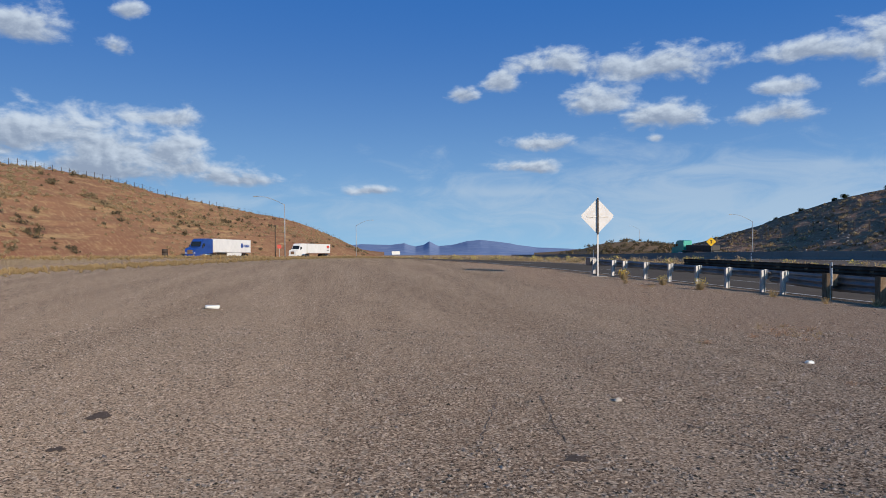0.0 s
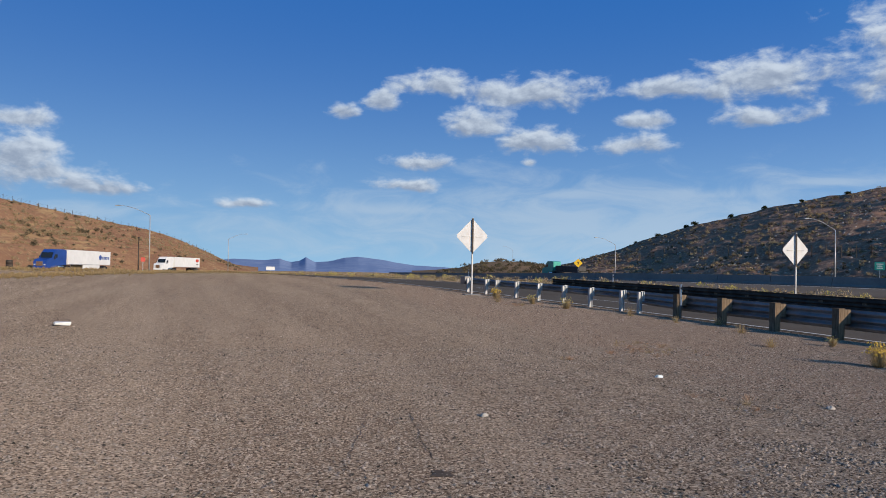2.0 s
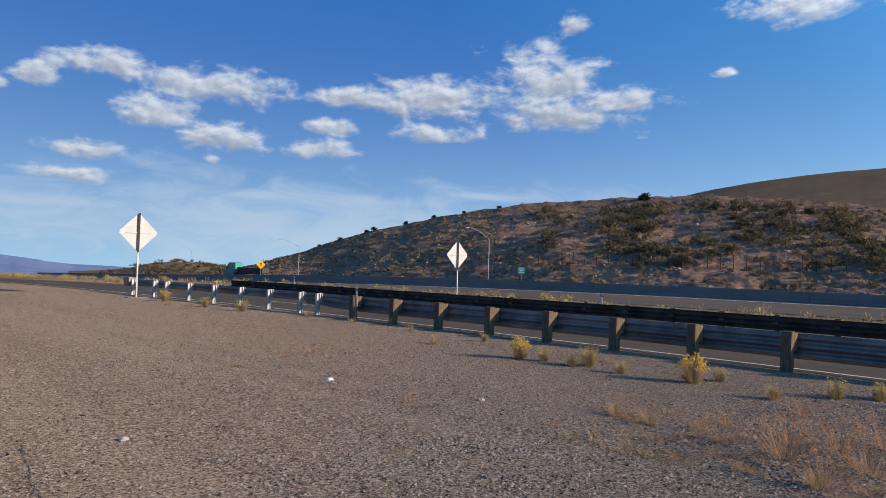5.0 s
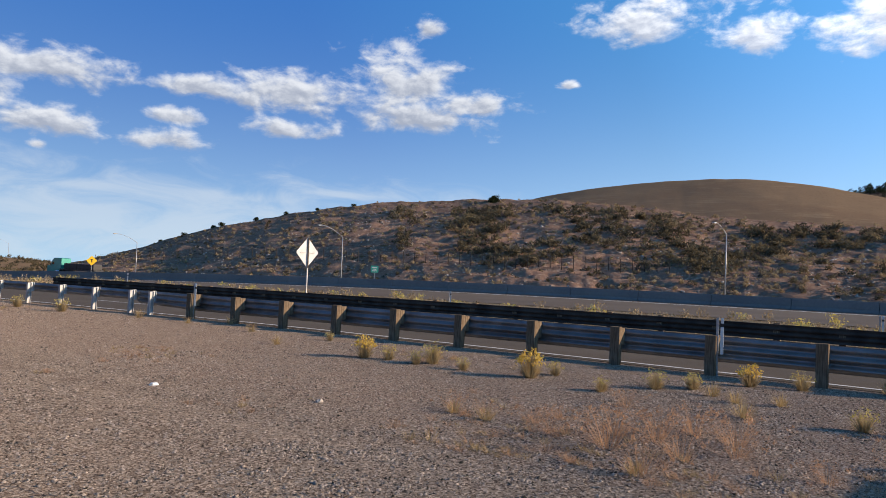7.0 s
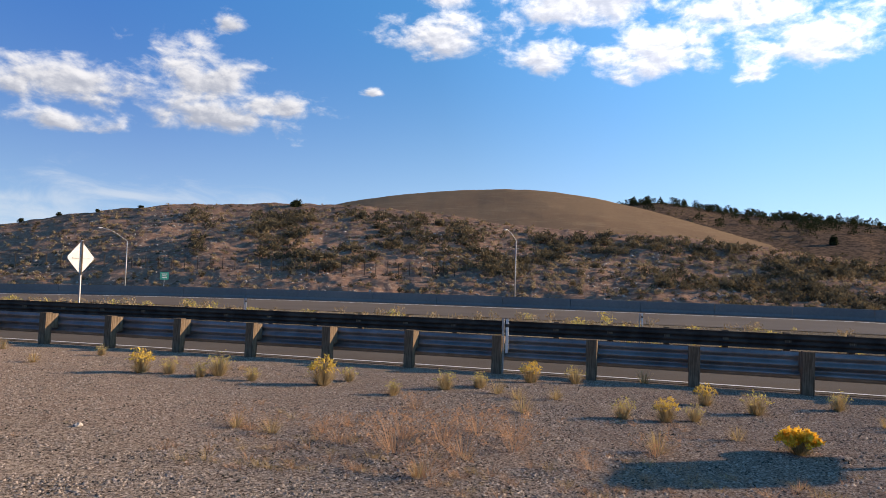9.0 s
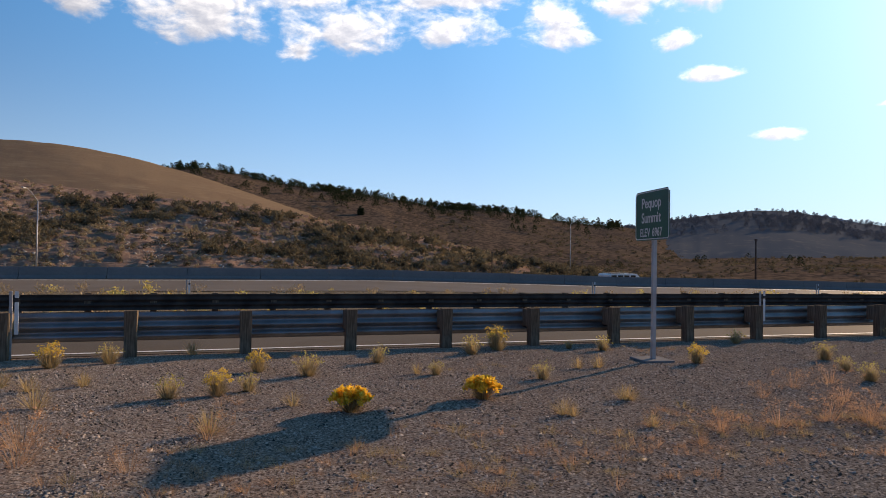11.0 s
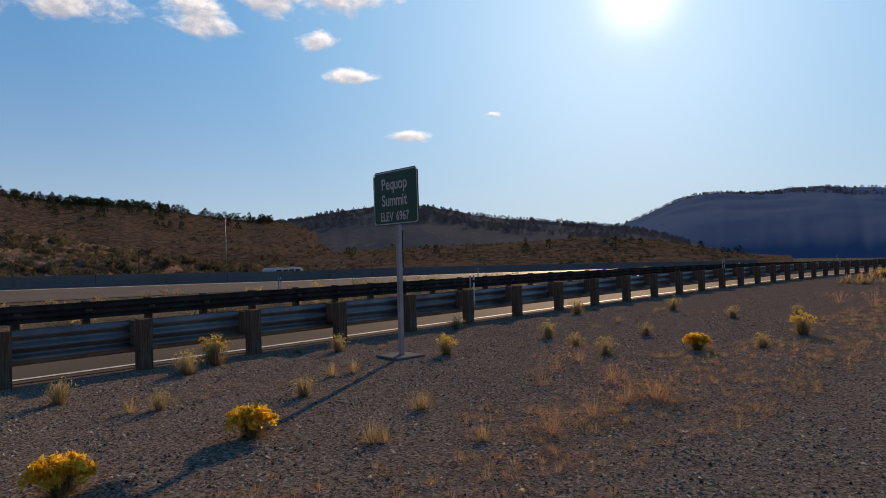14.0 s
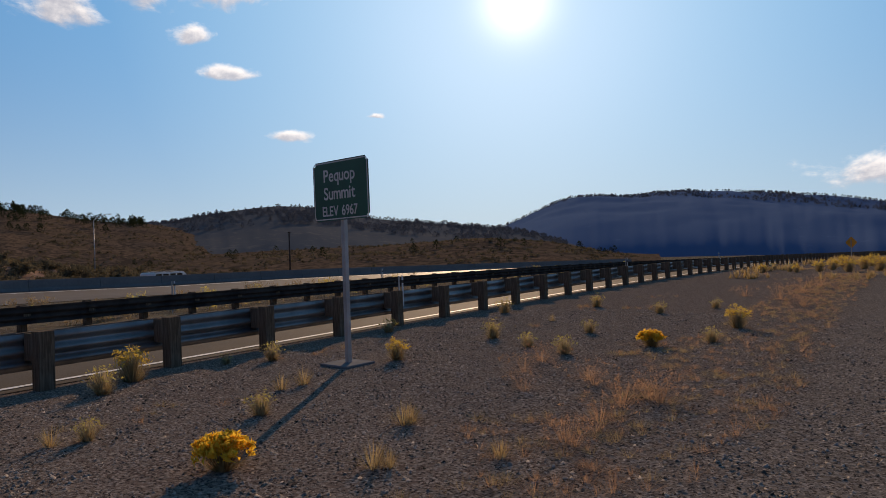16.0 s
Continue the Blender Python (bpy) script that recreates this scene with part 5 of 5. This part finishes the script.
scatter("sagebrush", shrub, hill_spots("right", 900, 82, 116, 0.02, 0.85, 0.7, 1.8, 0.4, 6.0), SAGE, "dense dark brush on the backlit slope", "shrubs")
scatter("dry_grass", shrub, hill_spots("left", 3200, -60, -11, 0.5, 1.0, 0.3, 1.0, 0.4, 8.0) + hill_spots("left", 900, -60, -11, 0.0, 0.55, 0.3, 1.0, 0.3, 8.0), SAGE_PALE, "dry grass clumps on the red slope", "grass")
scatter("sagebrush", shrub, hill_spots("low", 1600, 99, 152, 0.05, 1.0, 0.5, 1.3, 0.5, 1.0), SAGE, "dark sage on the low rise", "shrubs")
scatter("sagebrush", shrub, hill_spots("trees", 1500, 70, 122, 0.05, 1.0, 0.7, 1.9, 0.4, 6.0), SAGE, "scattered sage on the far slope", "shrubs")
scatter("sagebrush", shrub, hill_spots("hillock", 300, 5, 21, 0.2, 1.0, 0.8, 2.0, 0.5, 3.0), SAGE, "scattered brush on the hillock", "shrubs")
rocks = []
for _ in range(6):
    v = rng.normal(0, 1, (12, 3))
    v = v / np.linalg.norm(v, axis=1)[:, None] * rng.uniform(0.25, 0.5, (12, 1)) * (1, 1, 0.6)
    bm = bmesh.new()
    for p in v:
        bm.verts.new(p)
    bmesh.ops.convex_hull(bm, input=bm.verts)
    bmesh.ops.triangulate(bm, faces=bm.faces)
    bm.verts.ensure_lookup_table()
    bm.verts.index_update()
    rocks.append((np.array([p.co[:] for p in bm.verts]), np.array([[q.index for q in f.verts] for f in bm.faces])))
    bm.free()
scatter("rocks", rocks, hill_spots("right", 3600, 14, 100, 0.0, 0.85, 0.3, 1.2, 0.4, 7.0), ROCK, "pale loose rocks on the cut slope", "rocks")


def conifer():
    n = 170
    h = rng.uniform(0.08, 1.0, n) ** 0.9
    r = 0.46 * (1 - h) ** 0.55 + 0.02
    a = rng.uniform(0, 2 * math.pi, n)
    lump = 1 + 0.35 * np.sin(3 * a + 9 * h)
    p = np.c_[np.cos(a) * r * lump, np.sin(a) * r * lump, h]
    q, w = rng.normal(0, 0.075, (n, 3)), rng.normal(0, 0.075, (n, 3))
    v = np.concatenate([np.stack([p, p + q, p + w], 1).reshape(-1, 3), [(0.03, 0, -0.05), (-0.02, 0.03, -0.05), (-0.02, -0.03, -0.05), (0, 0, 0.8)]])
    b = 3 * n
    return v, np.concatenate([np.arange(b).reshape(-1, 3), [(b, b + 1, b + 3), (b + 1, b + 2, b + 3), (b + 2, b, b + 3)]])


trees = [conifer() for _ in range(6)]
scatter("juniper_trees", trees, hill_spots("trees", 520, 75, 112, 0.90, 1.03, 2.6, 5.6, 0.6, 3.0), JUNIPER, "dark junipers along the ridge crest", "trees")
scatter("juniper_trees", trees, hill_spots("trees", 90, 76, 112, 0.5, 0.9, 3.5, 6.5, 0.5, 1.0), JUNIPER, "scattered junipers below the ridge", "trees")
scatter("juniper_trees", trees, hill_spots("mid", 1500, 108, 146, 0.35, 0.99, 2.4, 4.6, 0.45, 2.0), HAZED_FOREST, "dark junipers over the wooded hill, paled by painted haze", "trees")
scatter("juniper_trees", trees, hill_spots("mountain", 1700, 140, 172, 0.6, 0.995, 4.0, 7.5, 0.6, 2.0), HAZED_FOREST, "dark conifers along the mountain crest, paled by painted haze", "trees")
scatter("juniper_trees", trees, hill_spots("low", 24, 100, 150, 0.5, 1.0, 1.8, 3.0, 0.5, 4.0), JUNIPER, "scattered junipers on the low rise", "trees")


def juniper(p, high, wide, label):
    t = empty("juniper_tree", pose(p.x, p.y, p.z), label, "tree", "lone junipers")
    part("trunk", tube(tube(bmesh.new(), (0, 0, -0.3), (0.05, 0, high * 0.5), high * 0.05, high * 0.03, 8), (0.05, 0, high * 0.4), (0.3, 0.2, high * 0.75), high * 0.03, high * 0.015, 6), BARK, t)
    v, f = sprigs(2600, wide * 0.36, high, high * 0.055, 16)
    heap("crown", v - np.array([0, 0, high * 0.3]), f, JUNIPER, t)


juniper(SURFACE["right"](48.2, 0.97), 2.9, 4.6, "round dark juniper alone on the ridge")
juniper(SURFACE["trees"](90.5, 0.45), 6.5, 5.0, "dark juniper alone on the far slope")
for az, s in ((21.5, 1.2), (23.2, 1.5), (25.3, 1.4), (26.0, 1.6), (28.6, 1.5), (31, 1.2), (33.5, 1.2), (36.5, 1.2)):
    juniper(SURFACE["right"](az, 1.0), s * 0.95, s * 1.9, "dark bush on the skyline of the slope")

# ---- loose gravel ----
oct_v = np.array([(1, 0, 0), (0, 1, 0), (-1, 0, 0), (0, -1, 0), (0, 0, 1)], dtype=float)
oct_f = np.array([(0, 1, 4), (1, 2, 4), (2, 3, 4), (3, 0, 4)])


def pebbles(name, n, x0, x1, y0, y1, s0, s1, label, keep=None):
    x, y = rng.uniform(x0, x1, n), rng.uniform(y0, y1, n)
    size = s0 * (s1 / s0) ** (rng.random(n) ** 2.2)
    ok = np.array([b < edge(c) - 1.1 for b, c in zip(x, y)])
    if keep is not None:
        ok &= np.array([keep(b, c) for b, c in zip(x, y)])
    x, y, size = x[ok], y[ok], size[ok]
    n = len(x)
    z = np.array([on_ground(b, c) for b, c in zip(x, y)])
    a = rng.uniform(0, 2 * math.pi, n)
    shape = oct_v[None] * rng.uniform(0.55, 1.25, (n, 5, 1)) * size[:, None, None]
    shape[:, :, 2] *= 0.75
    shape[:, 4, :2] = rng.normal(0, 0.35, (n, 2)) * size[:, None]
    c, s = np.cos(a)[:, None], np.sin(a)[:, None]
    v = np.stack([shape[:, :, 0] * c - shape[:, :, 1] * s + x[:, None], shape[:, :, 0] * s + shape[:, :, 1] * c + y[:, None], shape[:, :, 2] + z[:, None] - 0.002], 2)
    f = oct_f[None] + (np.arange(n) * 5)[:, None, None]
    return tagged(heap(name, v.reshape(-1, 3), f.reshape(-1, 3), STONE), label, "gravel", kind="stuff")


pebbles("gravel_stones", 170000, -9, 12, 1.5, 13, 0.006, 0.023, "loose grey and pale gravel on the lot")
pebbles("gravel_stones", 150000, 2, 17, -14, 6, 0.007, 0.026, "loose grey gravel among the weeds")
pebbles("gravel_stones", 30000, -26, 10, 12, 40, 0.014, 0.034, "loose gravel farther over the lot")

# ---- litter and marks ----
bm = box(bmesh.new(), (0.36, 0.22, 0.1), (0, 0, 0.05), 0.03)
for v in bm.verts:
    v.co += noise.noise_vector(v.co * 9) * 0.05
bag = part("paper_bag", bm, SIGN_WHITE, None, "")
bag.matrix_basis = pose(-7.7, 17.05, on_ground(-7.7, 17.05), 0, 0, 30)
tagged(bag, "crumpled white paper bag lying on the gravel", "litter")


def lump(x, y, s, mat, name, label, category):
    bm = bmesh.new()
    bmesh.ops.create_icosphere(bm, subdivisions=2, radius=s)
    for v in bm.verts:
        v.co = Vector((v.co.x * 1.2, v.co.y, max(v.co.z * 0.7, -s * 0.3))) + noise.noise_vector(v.co * (1.4 / s) + Vector((x, y, 0))) * s * 0.35
    o = part(name, bm, mat, None)
    o.matrix_basis = pose(x, y, on_ground(x, y) + s * 0.15)
    tagged(o, label, category)


lump(4.38, 9.72, 0.055, SIGN_WHITE, "stone", "pale round stone on the gravel", "stone")
lump(5.6, 7.4, 0.045, ROCK, "stone", "pale stone on the gravel", "stone")
lump(1.2, 7.2, 0.04, ROCK, "stone", "pale stone on the gravel", "stone")


def mark(points, wide, label, name="trim"):
    """A flat dark seam that follows a wandering line on the paving."""
    vs = []
    for i, (x, y) in enumerate(points):
        a, b = points[max(0, i - 1)], points[min(len(points) - 1, i + 1)]
        t = Vector((b[0] - a[0], b[1] - a[1])).normalized()
        w = wide * (0.35 + abs(noise.noise((x * 3, y * 3, 1)))) * (0.2 if i in (0, len(points) - 1) else 1)
        vs += [(x - t.y * w, y + t.x * w, on_ground(x, y) + 0.006), (x + t.y * w, y - t.x * w, on_ground(x, y) + 0.006)]
    fs = [(2 * i, 2 * i + 1, 2 * i + 3, 2 * i + 2) for i in range(len(points) - 1)]
    return tagged(mesh_object(name, vs, fs, TAR), label, "road mark", kind="structure")


TAR = material("old_tar", plain((0.075, 0.058, 0.048), 0.25, 6.0), 0.8)


def wander(x0, y0, x1, y1, n=16, amp=0.06):
    out = []
    for i in range(n):
        f = i / (n - 1)
        s = amp * (noise.noise((x0 + f * 4, y0, 3.3)) + 0.8 * noise.noise((x0 + f * 17, y0, 1.3)))
        out.append((x0 + (x1 - x0) * f + s, y0 + (y1 - y0) * f + s * 0.5))
    return out


mark(wander(-2.3, 32.75, 0.1, 31.65, 12, 0.05), 0.05, "dark strip of old tar on the paving")


def stain(x0, y0, rx, ry, label):
    """A flat dark patch with a frayed outline."""
    vs = [(x0, y0, on_ground(x0, y0) + 0.005)]
    for i in range(28):
        a = i * math.tau / 28
        f = 0.75 + 0.55 * noise.noise((math.cos(a) * 2 + x0, math.sin(a) * 2, 5.0)) + 0.3 * noise.noise((math.cos(a) * 6, math.sin(a) * 6 + y0, 2.0))
        x, y = x0 + rx * f * math.cos(a), y0 + ry * f * math.sin(a)
        vs.append((x, y, on_ground(x, y) + 0.005))
    return tagged(mesh_object("trim", vs, [(0, i + 1, (i + 1) % 28 + 1) for i in range(28)], OIL), label, "road mark", kind="structure")


OIL = material("old_oil", mottled((0.085, 0.064, 0.050), (0.130, 0.100, 0.080), 6.0, 40.0, 0.5, 0.01, 0.6), 0.85)
stain(-4.28, 6.25, 0.15, 0.20, "dark oil stain on the paving")
stain(-4.0, 5.15, 0.10, 0.10, "dark oil stain on the paving")
stain(0.5, 5.15, 0.13, 0.14, "rusty dark stain on the paving")
for x0, y0, x1, y1 in ((-0.15, 7.4, -0.3, 5.6), (0.35, 7.4, 0.45, 5.6), (-1.9, 7.6, -2.2, 6.4), (1.4, 6.9, 2.1, 5.6), (2.4, 7.8, 3.2, 6.5), (-0.9, 6.7, -1.2, 6.2), (0.9, 7.9, 1.3, 7.1)):
    mark(wander(x0, y0, x1, y1, 40, 0.05), 0.006, "thin dark crack in the paving")
